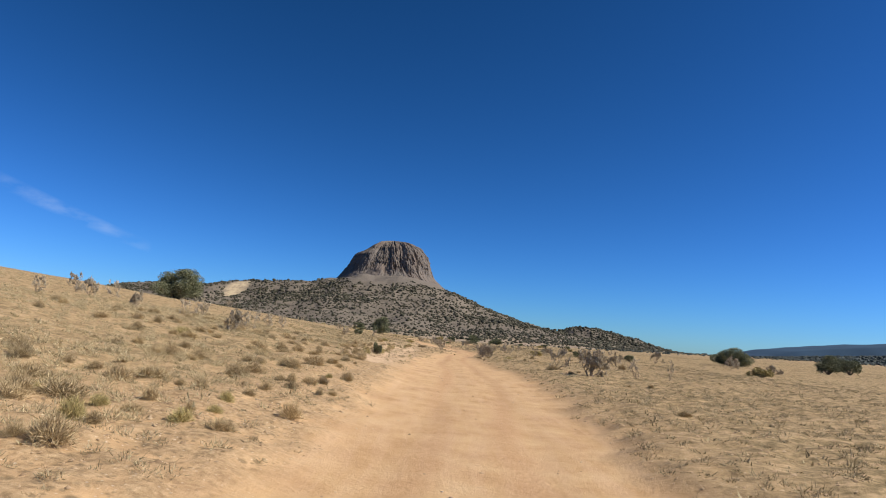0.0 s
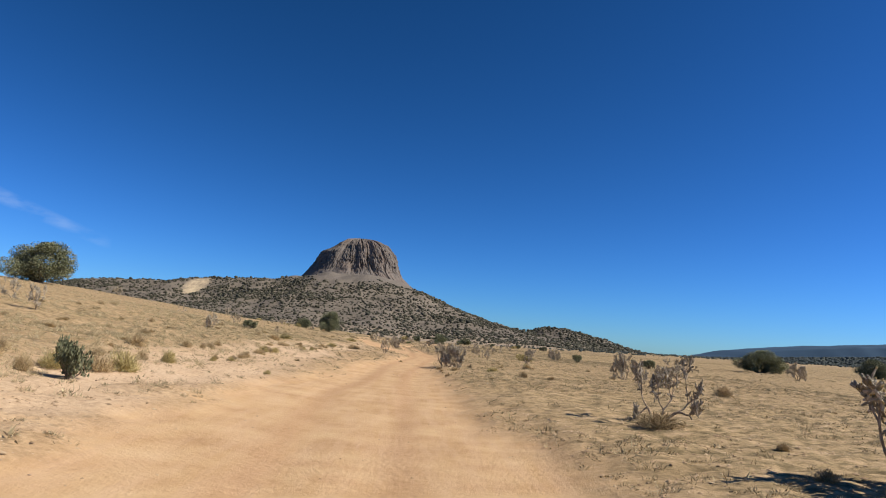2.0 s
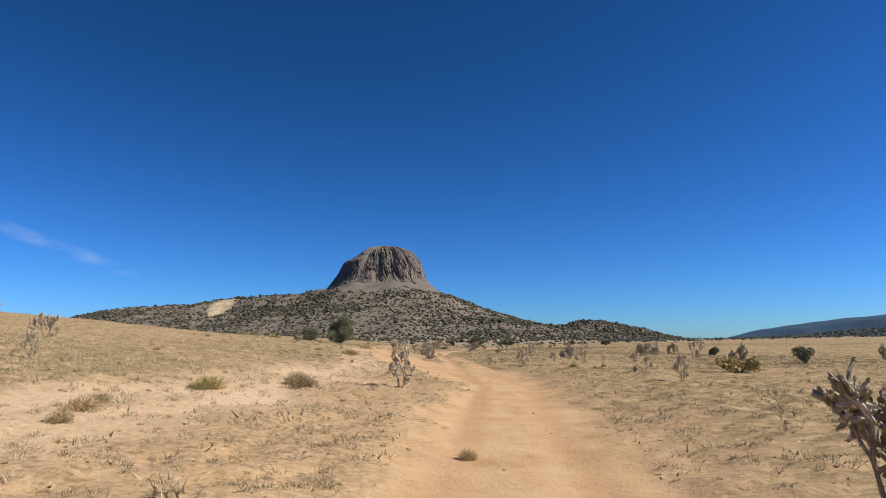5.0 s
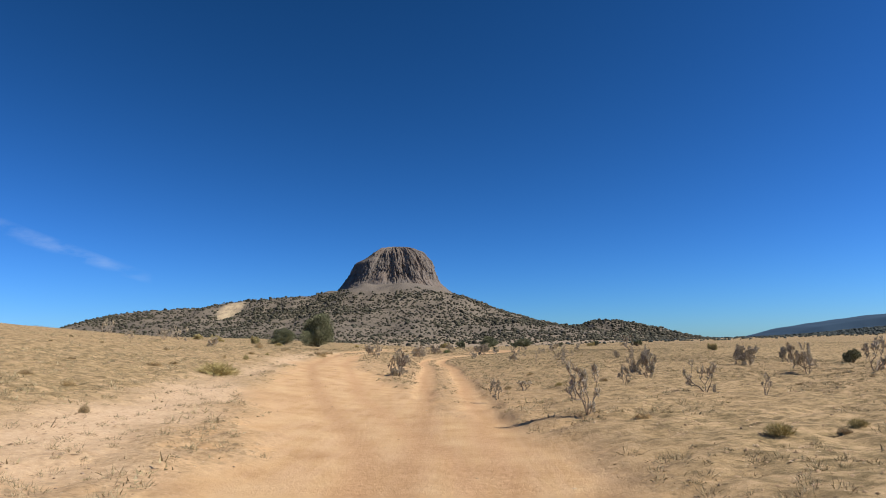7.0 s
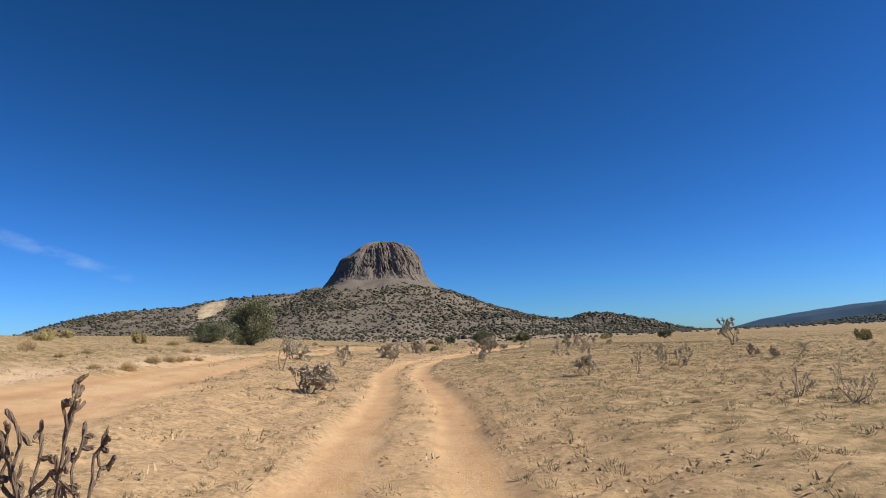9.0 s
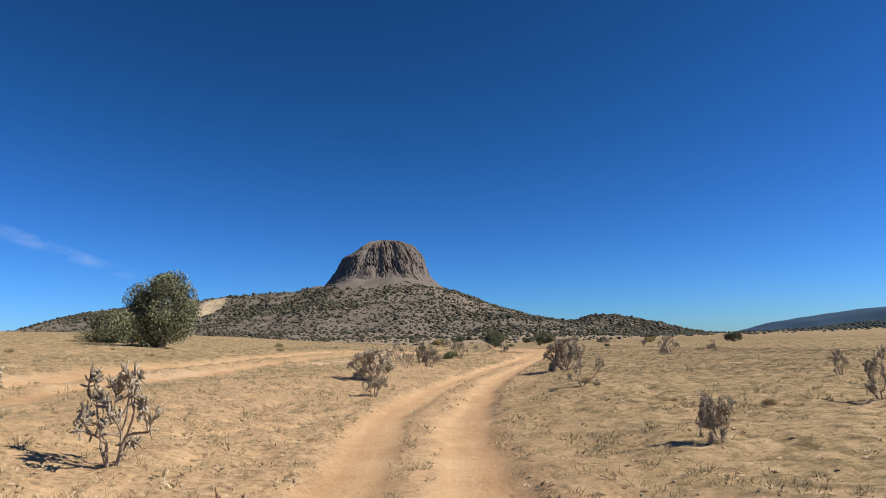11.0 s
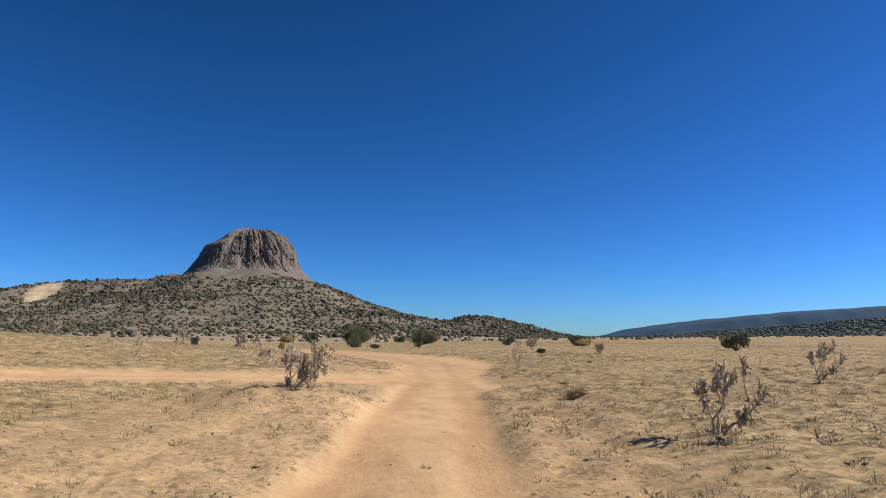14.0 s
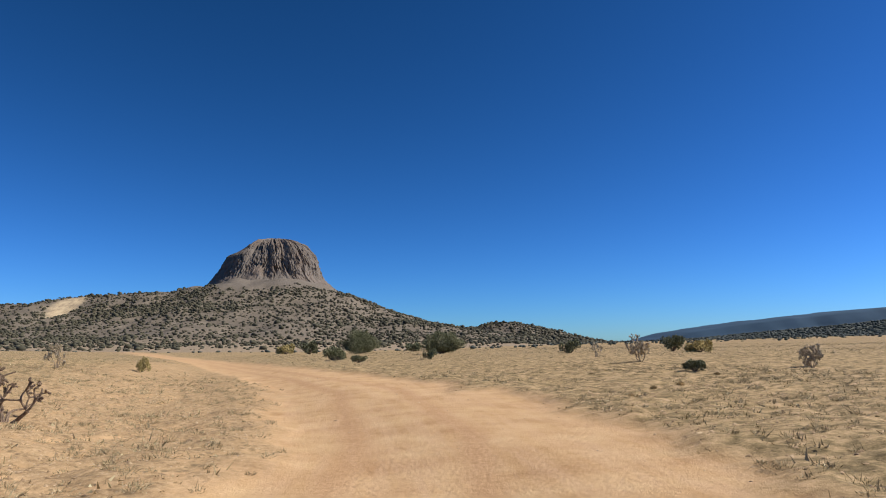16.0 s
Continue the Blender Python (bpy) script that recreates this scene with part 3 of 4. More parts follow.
def build_far_scrub():
    rng = np.random.default_rng(5)
    n = 100000
    x, y = rng.uniform(-1150, 760, n), rng.uniform(600, 1760, n)
    z = hill_z(x, y)
    ledge = 0.5 + 0.5 * np.sin(z / 5.5 + 5 * fractal(x / 170, y / 170, 2, 93))
    dens = 0.27 + 0.75 * step(0.42, 0.64, fractal(x / 90, y / 130, 3, 91)) * (0.45 + 0.55 * ledge)
    dens = (dens + 0.35 * (1 - step(6, 22, z))) * step(0.5, 5, z) * (1 - step(112, 126, z + (fractal(x / 50, y / 50, 2, 59) - 0.5) * 26))
    dens = dens * (scar_gap(x, y) > 0.9)
    keep = rng.uniform(0, 1, n) < dens * (0.5 + 0.5 * y / 1500)
    x, y, z = x[keep], y[keep], z[keep]
    size = rng.uniform(2.6, 5.6, len(x)) * (1 + 0.5 * (rng.uniform(0, 1, len(x)) > 0.9))
    size = size * (0.25 + 0.78 * y / 1500)
    over_hill = scatter_clumps("hillside_junipers", np.stack([x, y, z - 0.4], 1), size, FAR_LEAF, rng, "dark green junipers scattered over the rocky hillside", 1, 0.68)
    over_hill.location.x = 3.0
    n = 17000
    ang, far = np.radians(rng.uniform(21, 66, n)), rng.uniform(1350, 2000, n)
    x, y = np.sin(ang) * far, np.cos(ang) * far
    keep = rng.uniform(0, 1, n) < 0.55 + 0.45 * step(0.4, 0.6, fractal(x / 150, y / 90, 3, 97))
    x, y = x[keep], y[keep]
    scatter_clumps("rise_woodland", np.stack([x, y, rise_z(x, y) - 0.5], 1), rng.uniform(3.0, 7.5, len(x)), HAZE_LEAF, rng, "dark juniper woodland on the far rise", 1, 0.6)
    n = 4400
    ang, far = rng.uniform(radians(-24), radians(56), n), 430 + 810 * rng.uniform(0, 1, n) ** 0.8
    x, y = np.sin(ang) * far, 60 + np.cos(ang) * far
    keep = (hill_z(x, y) < ground_z(x, y, False) + 1.0) & (rng.uniform(0, 1, n) < 0.25 + 0.75 * step(0.42, 0.6, fractal(x / 120, y / 50, 3, 95)))
    x, y = x[keep], y[keep]
    size = rng.uniform(1.0, 2.9, len(x)) * (0.7 + 0.5 * step(500, 1100, np.hypot(x, y)))
    scatter_clumps("far_plain_scrub", np.stack([x, y, ground_z(x, y, False) - 0.1], 1), size, HAZE_LEAF, rng, "dark scrub and low junipers across the far plain", 2, 0.7)


build_far_scrub()


# ---------------------------------------------------------------- plants
def unit(rng, up=0.0):
    v = Vector((rng.gauss(0, 1), rng.gauss(0, 1), rng.gauss(0, 1) + up))
    return v.normalized()


def cholla_kind(seed, mains, dense, upright, thick=1.1, stem=None, tips=None):
    """Parts of one tree cholla, one unit tall: bare limbs that rise from the root, each with forks, and a crown of short joints."""
    rng = random.Random(seed)
    limbs, joint, fruit = [], Build(), Build()

    def tip(p, way, reach):
        for _ in range(rng.randint(2, 4 + dense) if dense >= 0 else rng.randint(0, 2)):
            w = (way * 0.55 + unit(rng, 0.3 * upright) * 0.95).normalized()
            l = reach * rng.uniform(0.65, 1.25)
            q = p + w * l
            mid = p + w * l * 0.5 + unit(rng) * l * 0.08
            r = rng.uniform(0.0115, 0.0165) * thick
            joint.tube([p, mid, q], [r * 0.7, r, r * 0.8], 5)
            if rng.random() < 0.25:
                fruit.tube([q, q + w * 0.014, q + w * 0.026], [0.007, 0.011, 0.009], 5)

    def limb(bld, p, way, length, radius, level, root=None):
        path, radii, n = [p], [radius], 3
        for i in range(n):
            way = (way + Vector((0, 0, 0.12 * upright)) + unit(rng) * 0.3).normalized()
            p = p + way * length / n
            path.append(p)
            radii.append(radius * (1 - 0.22 * (i + 1) / n))
            if level > 1 and rng.random() < 0.30 + 0.14 * dense:
                tip(p, (way * 0.3 + unit(rng, 0.3) * 0.9).normalized(), 0.085)
        end = (bld if level < 3 else joint).tube(path, radii, 6 if level < 2 else 5, True, root if level < 3 else None)
        if level >= 3:
            tip(p, way, 0.085)
            tip(p - way * length * 0.4, way, 0.08)
            return
        for _ in range(2 + (rng.random() < 0.12 + 0.14 * dense)):
            w = (way * 0.8 + unit(rng, 0.2 + 0.35 * upright) * 0.8).normalized()
            limb(bld, p, w, length * rng.uniform(0.58, 0.88), max(radii[-1] * 0.76, 0.011 * thick), level + 1, end)

    for k in range(mains):
        a = 2 * math.pi * (k + rng.uniform(-0.3, 0.3)) / mains
        lean = rng.uniform(0.3, 1.1) * (1.5 - 0.5 * upright)
        bld = Build()
        limb(bld, Vector((math.cos(a) * 0.035, math.sin(a) * 0.035, -0.04)), Vector((math.cos(a) * lean, math.sin(a) * lean, 1)).normalized(), rng.uniform(0.28, 0.42), 0.024 * thick, 0)
        limbs.append(bld)
    every = [p for bld in limbs + [joint] for p in bld.points]
    s = 1 / max(p[2] for p in every)
    wide = 2 * s * sorted(max(abs(p[0]), abs(p[1])) for p in every)[int(len(every) * 0.97)]
    pieces = [("limb", bld.mesh("limb", stem or CHOLLA_STEM, scale=s), "", "") for bld in limbs]
    pieces.append(("crown", joint.mesh("crown", tips or CHOLLA_JOINT, scale=s), "spiny grey cane joints", "stuff"))
    pieces.append(("fruit", fruit.mesh("fruit", CHOLLA_FRUIT, scale=s), "dry yellow fruit", "stuff"))
    return pieces, wide


def leaf_cloud(rng, lobes, count, size, squash=1.0):
    """Small folded leaf sprays over the shells of many lobes: arrays of points and faces."""
    c = np.array([l[:3] for l in lobes])
    r = np.array([l[3] for l in lobes])
    pick = rng.choice(len(lobes), count, p=r ** 2 / (r ** 2).sum())
    d = rng.normal(size=(count, 3))
    d /= np.linalg.norm(d, axis=1, keepdims=True)
    at = c[pick] + d * r[pick, None] * (1, 1, squash) * rng.uniform(0.55, 1.08, (count, 1))
    out = d * 0.7 + rng.normal(size=(count, 3)) * 0.6 + (0, 0, 0.35)
    out /= np.linalg.norm(out, axis=1, keepdims=True)
    side = np.cross(out, rng.normal(size=(count, 3)))
    side /= np.linalg.norm(side, axis=1, keepdims=True) + 1e-9
    s = size * rng.uniform(0.6, 1.35, (count, 1))
    pts = np.stack([at - side * s * 0.42, at + side * s * 0.42, at + out * s + side * s * 0.12], 1).reshape(-1, 3)
    faces = np.arange(count * 3).reshape(-1, 3)
    low = pts[:, 2] < 0.02
    pts[low, 2] = 0.02
    return pts, faces


def juniper_kind(seed, low):
    """A juniper one unit tall, as wide as it is tall, with a crown of leaf sprays."""
    rnd, rng = random.Random(seed), np.random.default_rng(seed)
    wood = Build()
    lobes = []
    for k in range(6):
        a = 2 * math.pi * k / 6 + rnd.uniform(-0.4, 0.4)
        p, way = Vector((0, 0, -0.05)), Vector((math.cos(a) * 0.5, math.sin(a) * 0.5, 0.8)).normalized()
        path, radii = [p], [0.045]
        for i in range(4):
            way = (way + unit(rnd) * 0.3 + Vector((math.cos(a), math.sin(a), 0)) * 0.1).normalized()
            p = p + way * rnd.uniform(0.12, 0.19)
            path.append(p)
            radii.append(0.045 * (1 - 0.2 * (i + 1)))
            if i:
                lobes.append((p.x, p.y, max(p.z, 0.22), rnd.uniform(0.14, 0.2)))
        wood.tube(path, radii, 6)
    for _ in range(20):
        a, t = rnd.uniform(0, 2 * math.pi), rnd.uniform(0, 1)
        h = low + (0.80 - low) * t
        w = 0.36 * math.sqrt(max(0.05, 1 - (2 * t - 0.75) ** 2 * 0.6)) * rnd.uniform(0.6, 1.12)
        lobes.append((math.cos(a) * w, math.sin(a) * w, h, rnd.uniform(0.10, 0.19)))
    lobes.append((0, 0, 0.48, 0.36))
    pts, faces = leaf_cloud(rng, lobes, 30000, 0.023)
    pts[:, 2] /= pts[:, 2].max()
    return [("trunk", wood.mesh("trunk", JUNIPER_BARK), "", ""), ("crown", quick_mesh("crown", pts, faces, JUNIPER_LEAF), "", "stuff")], 1.0


def bush_kind(seed, mat, count, size, lobes_n, squash, wide):
    """A low shrub one unit tall: thin stems from the root and a crown of sprays."""
    rnd, rng = random.Random(seed), np.random.default_rng(seed)
    wood, lobes = Build(), []
    for k in range(lobes_n):
        a, w = rnd.uniform(0, 2 * math.pi), wide * 0.5 * math.sqrt(rnd.uniform(0, 1)) * 0.8
        h = rnd.uniform(0.28, 0.78) * (1 - 0.35 * w / (wide * 0.5))
        lobes.append((math.cos(a) * w, math.sin(a) * w, h, rnd.uniform(0.17, 0.27)))
        end = Vector((math.cos(a) * w, math.sin(a) * w, h))
        wood.tube([Vector((0, 0, -0.04)), end * 0.5 + unit(rnd) * 0.05, end], [0.03, 0.02, 0.009], 4)
    pts, faces = leaf_cloud(rng, lobes, count, size, squash)
    pts[:, 2] /= pts[:, 2].max()
    return [("base_wood", wood.mesh("base_wood", JUNIPER_BARK), "", "stuff"), ("foliage", quick_mesh("foliage", pts, faces, mat), "", "stuff")], wide


def hair_dome(rng, count, wide, hair, width, rise):
    """Fine twigs that stand out of a soft dome one unit tall: arrays of points and faces."""
    d = rng.normal(size=(count, 3))
    d[:, 2] = np.abs(d[:, 2])
    d /= np.linalg.norm(d, axis=1, keepdims=True)
    lump = 0.82 + 0.36 * fractal(d[:, 0] * 2.2 + 5, d[:, 1] * 2.2 + d[:, 2], 2, int(rng.integers(1, 90)))[:, None]
    at = d * rng.uniform(0.2, 0.88, (count, 1)) * lump * (wide * 0.5, wide * 0.5, 0.8)
    way = d * 0.7 + rng.normal(size=(count, 3)) * 0.42 + (0, 0, rise)
    way /= np.linalg.norm(way, axis=1, keepdims=True)
    side = np.cross(way, rng.normal(size=(count, 3)))
    side /= np.linalg.norm(side, axis=1, keepdims=True) + 1e-9
    w = width * rng.uniform(0.6, 1.3, (count, 1))
    end = at + way * hair * rng.uniform(0.5, 1.2, (count, 1))
    pts = np.stack([at - side * w, at + side * w, end], 1).reshape(-1, 3)
    pts[:, 2] = np.maximum(pts[:, 2], -0.02)
    pts[:, 2] /= pts[:, 2].max()
    return pts, np.arange(count * 3).reshape(-1, 3)


def brush_kind(seed, mat, wide):
    """A rounded dry shrub one unit tall: stems from the root and a soft dome of fine twigs."""
    rng, rnd = np.random.default_rng(seed), random.Random(seed)
    wood = Build()
    for k in range(6):
        a, out = 2 * math.pi * k / 6 + rnd.uniform(-0.5, 0.5), wide * rnd.uniform(0.12, 0.32)
        end = Vector((math.cos(a) * out, math.sin(a) * out, rnd.uniform(0.35, 0.6)))
        wood.tube([Vector((0, 0, -0.05)), end * 0.5 + unit(rnd) * 0.04, end], [0.03, 0.02, 0.008], 4)
    points, faces = hair_dome(rng, 1900, wide, 0.30, 0.011, 0.25)
    return [("base_wood", wood.mesh("base_wood", JUNIPER_BARK), "", "stuff"), ("foliage", quick_mesh("foliage", points, faces, mat), "", "stuff")], wide


def tuft_kind(seed, mat):
    """A clump of bunch grass one unit tall: an outer dome of blades and a denser core."""
    rng = np.random.default_rng(seed)
    pts, faces = hair_dome(rng, 900, 1.2, 0.5, 0.011, 0.8)
    core, core_f = hair_dome(rng, 260, 0.8, 0.4, 0.014, 0.8)
    core[:, 2] *= 0.7
    return [("foliage", quick_mesh("foliage", pts, faces, mat), "", "stuff"), ("core", quick_mesh("core", core, core_f, mat), "", "stuff")], 1.25


KINDS = {
    "cholla": [cholla_kind(3, 5, 2, 0.5), cholla_kind(8, 4, 2, 0.8), cholla_kind(15, 4, 1, 1.0), cholla_kind(21, 6, 2, 0.3), cholla_kind(34, 3, 1, 0.7), cholla_kind(55, 5, 3, 0.6)],
    "bare_cholla": [cholla_kind(61, 3, -1, 0.8), cholla_kind(77, 5, -1, 0.4)],
    "dead_cholla": [cholla_kind(66, 4, -2, 0.5, 1.5, DEAD_STEM, DEAD_STEM)],
    "low_cholla": [cholla_kind(83, 4, -2, 0.7, 2.6), cholla_kind(91, 3, -1, 0.6, 2.3)],
    "juniper": [juniper_kind(4, 0.14), juniper_kind(9, 0.2), juniper_kind(14, 0.1)],
    "bush": [bush_kind(2, JUNIPER_LEAF, 2600, 0.075, 14, 0.95, 1.3), bush_kind(6, SHRUB_LEAF, 2200, 0.085, 12, 0.9, 1.5), bush_kind(12, JUNIPER_LEAF, 2400, 0.08, 16, 0.9, 1.6)],
    "shrub": [brush_kind(18, SHRUB_LEAF, 1.7), brush_kind(23, BRUSH_LEAF, 1.6), brush_kind(29, BRUSH_LEAF, 1.9), brush_kind(37, TUFT_LEAF, 1.7)],
    "green_bush": [bush_kind(44, GREEN_LEAF, 2600, 0.075, 14, 0.9, 1.7)],
    "tuft": [tuft_kind(1, TUFT_LEAF), tuft_kind(7, BRUSH_LEAF), tuft_kind(13, TUFT_LEAF)],
}
TAGS = {
    "cholla": ("cholla_cactus", "cactus", "cholla cacti of the plain"),
    "bare_cholla": ("cholla_cactus", "cactus", "cholla cacti of the plain"),
    "dead_cholla": ("cholla_cactus", "cactus", "cholla cacti of the plain"),
    "low_cholla": ("cholla_cactus", "cactus", "cholla cacti of the plain"),
    "juniper": ("juniper_tree", "tree", "juniper trees"),
    "bush": ("juniper_bush", "bush", "dark bushes"),
    "green_bush": ("green_bush", "bush", "dark bushes"),
    "shrub": ("dry_shrub", "shrub", "dry shrubs beside the road"),
    "tuft": ("grass_clump", "grass clump", "grass clumps on the bank"),
}
made, turns = {}, random.Random(99)


def plant(kind, x, y, height, width, look_kind=None, label=""):
    """Stands one plant on the ground: its place, height and width in metres."""
    name, category, group = TAGS[kind]
    some = KINDS[kind]
    n = turns.randrange(len(some)) if look_kind is None else look_kind
    parts, wide = some[n]
    if (kind, n) not in made:
        made[kind, n] = top = new(name)
        top.empty_display_size = 0.2
        for piece, me, tag, sort in parts:
            tagged(part(piece, me, top, tag), kind=sort)
    else:
        top = copy_thing(made[kind, n], Matrix())
    z = float(ground_z(np.array([x]), np.array([y]))[0])
    sx = min(max(width / wide, height * 0.55), height * 1.7)
    m = pose(x, y, z - 0.02, turns.uniform(-4, 4), turns.uniform(-4, 4), turns.uniform(0, 360))
    top.matrix_basis = m @ Matrix.Diagonal((sx, sx, height, 1))
    gap = float(axis_x(y)) - x
    where = "on the dry left bank" if gap > 9 else "close beside the dirt road" if abs(gap) < 9 else "on the open tan plain"
    where = where.replace("dry left bank", "dry grassy slope")
    if not label:
        if kind == "cholla":
            label = ("tall " if height > 1.3 else "low " if height < 0.8 else "") + "grey-brown branching cholla cactus " + where
        elif kind == "bare_cholla":
            label = "sparse bare-limbed cholla cactus " + where
        elif kind == "dead_cholla":
            label = "dead brown bare-limbed cholla cactus " + where
        elif kind == "low_cholla":
            label = "low thick-jointed cholla cactus " + where
        elif kind == "juniper":
            label = "rounded dark green juniper tree " + where
        elif kind == "bush":
            label = "low dark green juniper bush " + where
        elif kind == "green_bush":
            label = "round leafy green bush " + where
        elif kind == "shrub":
            label = "dry olive-tan brush shrub " + where
        else:
            label = "dry brown bunch grass clump " + where
    tagged(top, label, category, group)
    return top


plant("shrub", -3.79, -5.49, 0.17, 0.24)
plant("shrub", -3.44, -5.47, 0.34, 0.48)
plant("shrub", -3.91, -4.33, 0.33, 0.35)
plant("shrub", -3.70, -4.23, 0.17, 0.24)
plant("shrub", -5.17, -3.54, 0.16, 0.24)
plant("tuft", -2.51, -3.42, 0.23, 0.43)
plant("shrub", -4.11, -3.35, 0.19, 0.29)
plant("shrub", -3.06, -3.34, 0.24, 0.36)
plant("shrub", -5.04, -3.23, 0.15, 0.25)
plant("tuft", -3.77, -3.20, 0.16, 0.40)
plant("shrub", -3.18, -2.73, 0.17, 0.19)
plant("shrub", -3.88, -2.41, 0.26, 0.26)
plant("shrub", -2.95, -2.39, 0.17, 0.27)
plant("tuft", -5.79, -1.62, 0.12, 0.19)
plant("shrub", -2.05, -1.53, 0.34, 0.43)
plant("shrub", -3.17, -1.24, 0.22, 0.29)
plant("shrub", -6.69, -1.04, 0.25, 0.41)
plant("tuft", -4.35, -0.16, 0.17, 0.22)
plant("shrub", -6.41, -0.12, 0.19, 0.28)
plant("shrub", -5.94, -0.04, 0.18, 0.32)
plant("shrub", -4.05, 0.01, 0.20, 0.25)
plant("tuft", -4.99, 0.13, 0.16, 0.25)
plant("shrub", -3.25, 0.25, 0.18, 0.31)
plant("tuft", -6.00, 1.00, 0.13, 0.26)
plant("shrub", -3.28, 1.49, 0.23, 0.28)
plant("shrub", -2.87, 1.91, 0.23, 0.35)
plant("shrub", -2.27, 1.92, 0.20, 0.19)
plant("tuft", -2.09, 2.29, 0.15, 0.28)
plant("shrub", -3.44, 3.22, 0.20, 0.26)
plant("shrub", -3.19, 3.30, 0.25, 0.27)
plant("shrub", -2.81, 3.49, 0.24, 0.44)
plant("shrub", -4.65, 3.73, 0.28, 0.45)
plant("shrub", -2.60, 3.96, 0.27, 0.34)
plant("shrub", -4.70, 6.00, 0.26, 0.36)
plant("tuft", -5.03, 6.08, 0.24, 0.46)
plant("shrub", -2.32, 6.09, 0.35, 0.46)
plant("shrub", -2.87, 6.28, 0.17, 0.27)
plant("shrub", -4.51, 7.93, 0.22, 0.36)
plant("tuft", -4.08, 10.72, 0.29, 0.46)
plant("tuft", -3.30, 10.75, 0.19, 0.38)
plant("shrub", -8.95, 11.09, 0.37, 0.79)
plant("tuft", -3.05, 12.87, 0.20, 0.17)
plant("shrub", -9.36, 13.98, 0.27, 0.75)
plant("shrub", -3.73, 15.11, 0.21, 0.30)
plant("shrub", -5.10, 16.47, 0.28, 0.40)
plant("shrub", -3.80, 17.78, 0.30, 0.47)
plant("cholla", -18.99, 18.77, 0.85, 0.74)
plant("shrub", -3.69, 19.20, 0.40, 0.67)
plant("cholla", -9.73, 19.77, 1.08, 0.95)
plant("shrub", -4.37, 22.94, 0.45, 0.69)
plant("shrub", -4.05, 23.10, 0.32, 0.46)
plant("shrub", -4.06, 24.04, 0.17, 0.24)
plant("cholla", -16.95, 24.55, 1.03, 0.94)
plant("cholla", 8.37, 25.14, 1.58, 1.66)
plant("shrub", -4.37, 25.17, 0.33, 0.59)
plant("bare_cholla", 10.99, 25.17, 1.22, 1.18)
plant("bare_cholla", 12.85, 25.42, 1.21, 0.64)
plant("cholla", -11.31, 26.73, 0.86, 0.69)
plant("shrub", -4.23, 26.75, 0.36, 0.39)
plant("cholla", -15.11, 26.83, 1.10, 1.26)
plant("cholla", -21.27, 27.40, 1.15, 1.19)
plant("shrub", -4.54, 29.05, 0.40, 0.45)
plant("bush", -3.94, 29.45, 0.83, 0.71)
plant("cholla", -23.25, 29.55, 1.32, 0.89, 2)
plant("shrub", -4.75, 30.42, 0.43, 0.57)
plant("shrub", 7.21, 30.57, 0.39, 1.25, 1)
plant("shrub", -4.27, 31.32, 0.41, 0.68)
plant("cholla", 7.49, 31.32, 1.44, 1.38)
plant("shrub", -4.03, 31.89, 0.56, 0.74)
plant("shrub", -4.87, 34.89, 0.36, 0.45)
plant("shrub", -4.42, 35.60, 0.44, 0.42)
plant("cholla", -17.53, 36.31, 1.27, 1.14)
plant("shrub", -2.37, 38.58, 0.20, 0.29)
plant("shrub", -6.67, 38.95, 0.50, 0.66)
plant("shrub", -4.44, 39.72, 0.22, 0.25)
plant("shrub", -4.65, 40.73, 0.21, 0.26)
plant("cholla", -14.02, 41.07, 1.13, 1.00)
plant("shrub", -4.33, 41.53, 0.22, 0.28)
plant("shrub", -4.46, 42.29, 0.22, 0.34)
plant("shrub", -6.42, 42.86, 0.38, 0.45)
plant("cholla", -27.50, 42.98, 1.42, 0.85, 4)
plant("shrub", -4.52, 43.69, 0.35, 0.38)
plant("shrub", -4.54, 44.40, 0.35, 0.47)
plant("shrub", -6.29, 44.42, 0.29, 0.29)
plant("shrub", -6.22, 45.19, 0.32, 0.50)
plant("shrub", 15.52, 45.25, 0.53, 0.87)
plant("cholla", -14.21, 46.50, 1.19, 0.77, 2)
plant("shrub", -4.60, 47.11, 0.34, 0.65)
plant("tuft", -2.92, 47.17, 0.15, 0.41)
plant("tuft", 3.86, 47.73, 0.20, 0.30)
plant("shrub", -4.79, 48.63, 0.36, 0.51)
plant("cholla", 14.75, 49.42, 1.16, 1.33)
plant("shrub", -4.78, 49.62, 0.35, 0.51)
plant("shrub", 7.79, 50.31, 0.37, 0.49)
plant("cholla", -17.55, 50.33, 1.12, 1.12)
plant("shrub", -4.64, 50.39, 0.32, 0.50)
plant("cholla", 13.90, 51.35, 0.84, 0.49, 4)
plant("tuft", 3.72, 51.40, 0.23, 0.23)
plant("tuft", 4.47, 52.38, 0.25, 0.36)
plant("shrub", 6.54, 53.01, 0.32, 0.70)
plant("cholla", 17.35, 54.75, 1.58, 1.75)
plant("shrub", 3.73, 54.82, 0.24, 0.42)
plant("bush", 32.40, 55.70, 1.14, 2.73)
plant("cholla", 14.62, 55.73, 1.64, 1.18)
plant("shrub", -4.24, 55.81, 0.23, 0.29)
plant("shrub", -5.50, 56.22, 0.32, 0.47)
plant("cholla", 4.82, 57.13, 1.50, 1.60, 5)
plant("shrub", 5.72, 57.43, 0.23, 0.28)
plant("shrub", -4.37, 57.64, 0.26, 0.25)
plant("shrub", -3.95, 58.04, 0.29, 0.31)
plant("shrub", -2.24, 58.07, 0.18, 0.19)
plant("cholla", -10.51, 59.15, 1.09, 0.96)
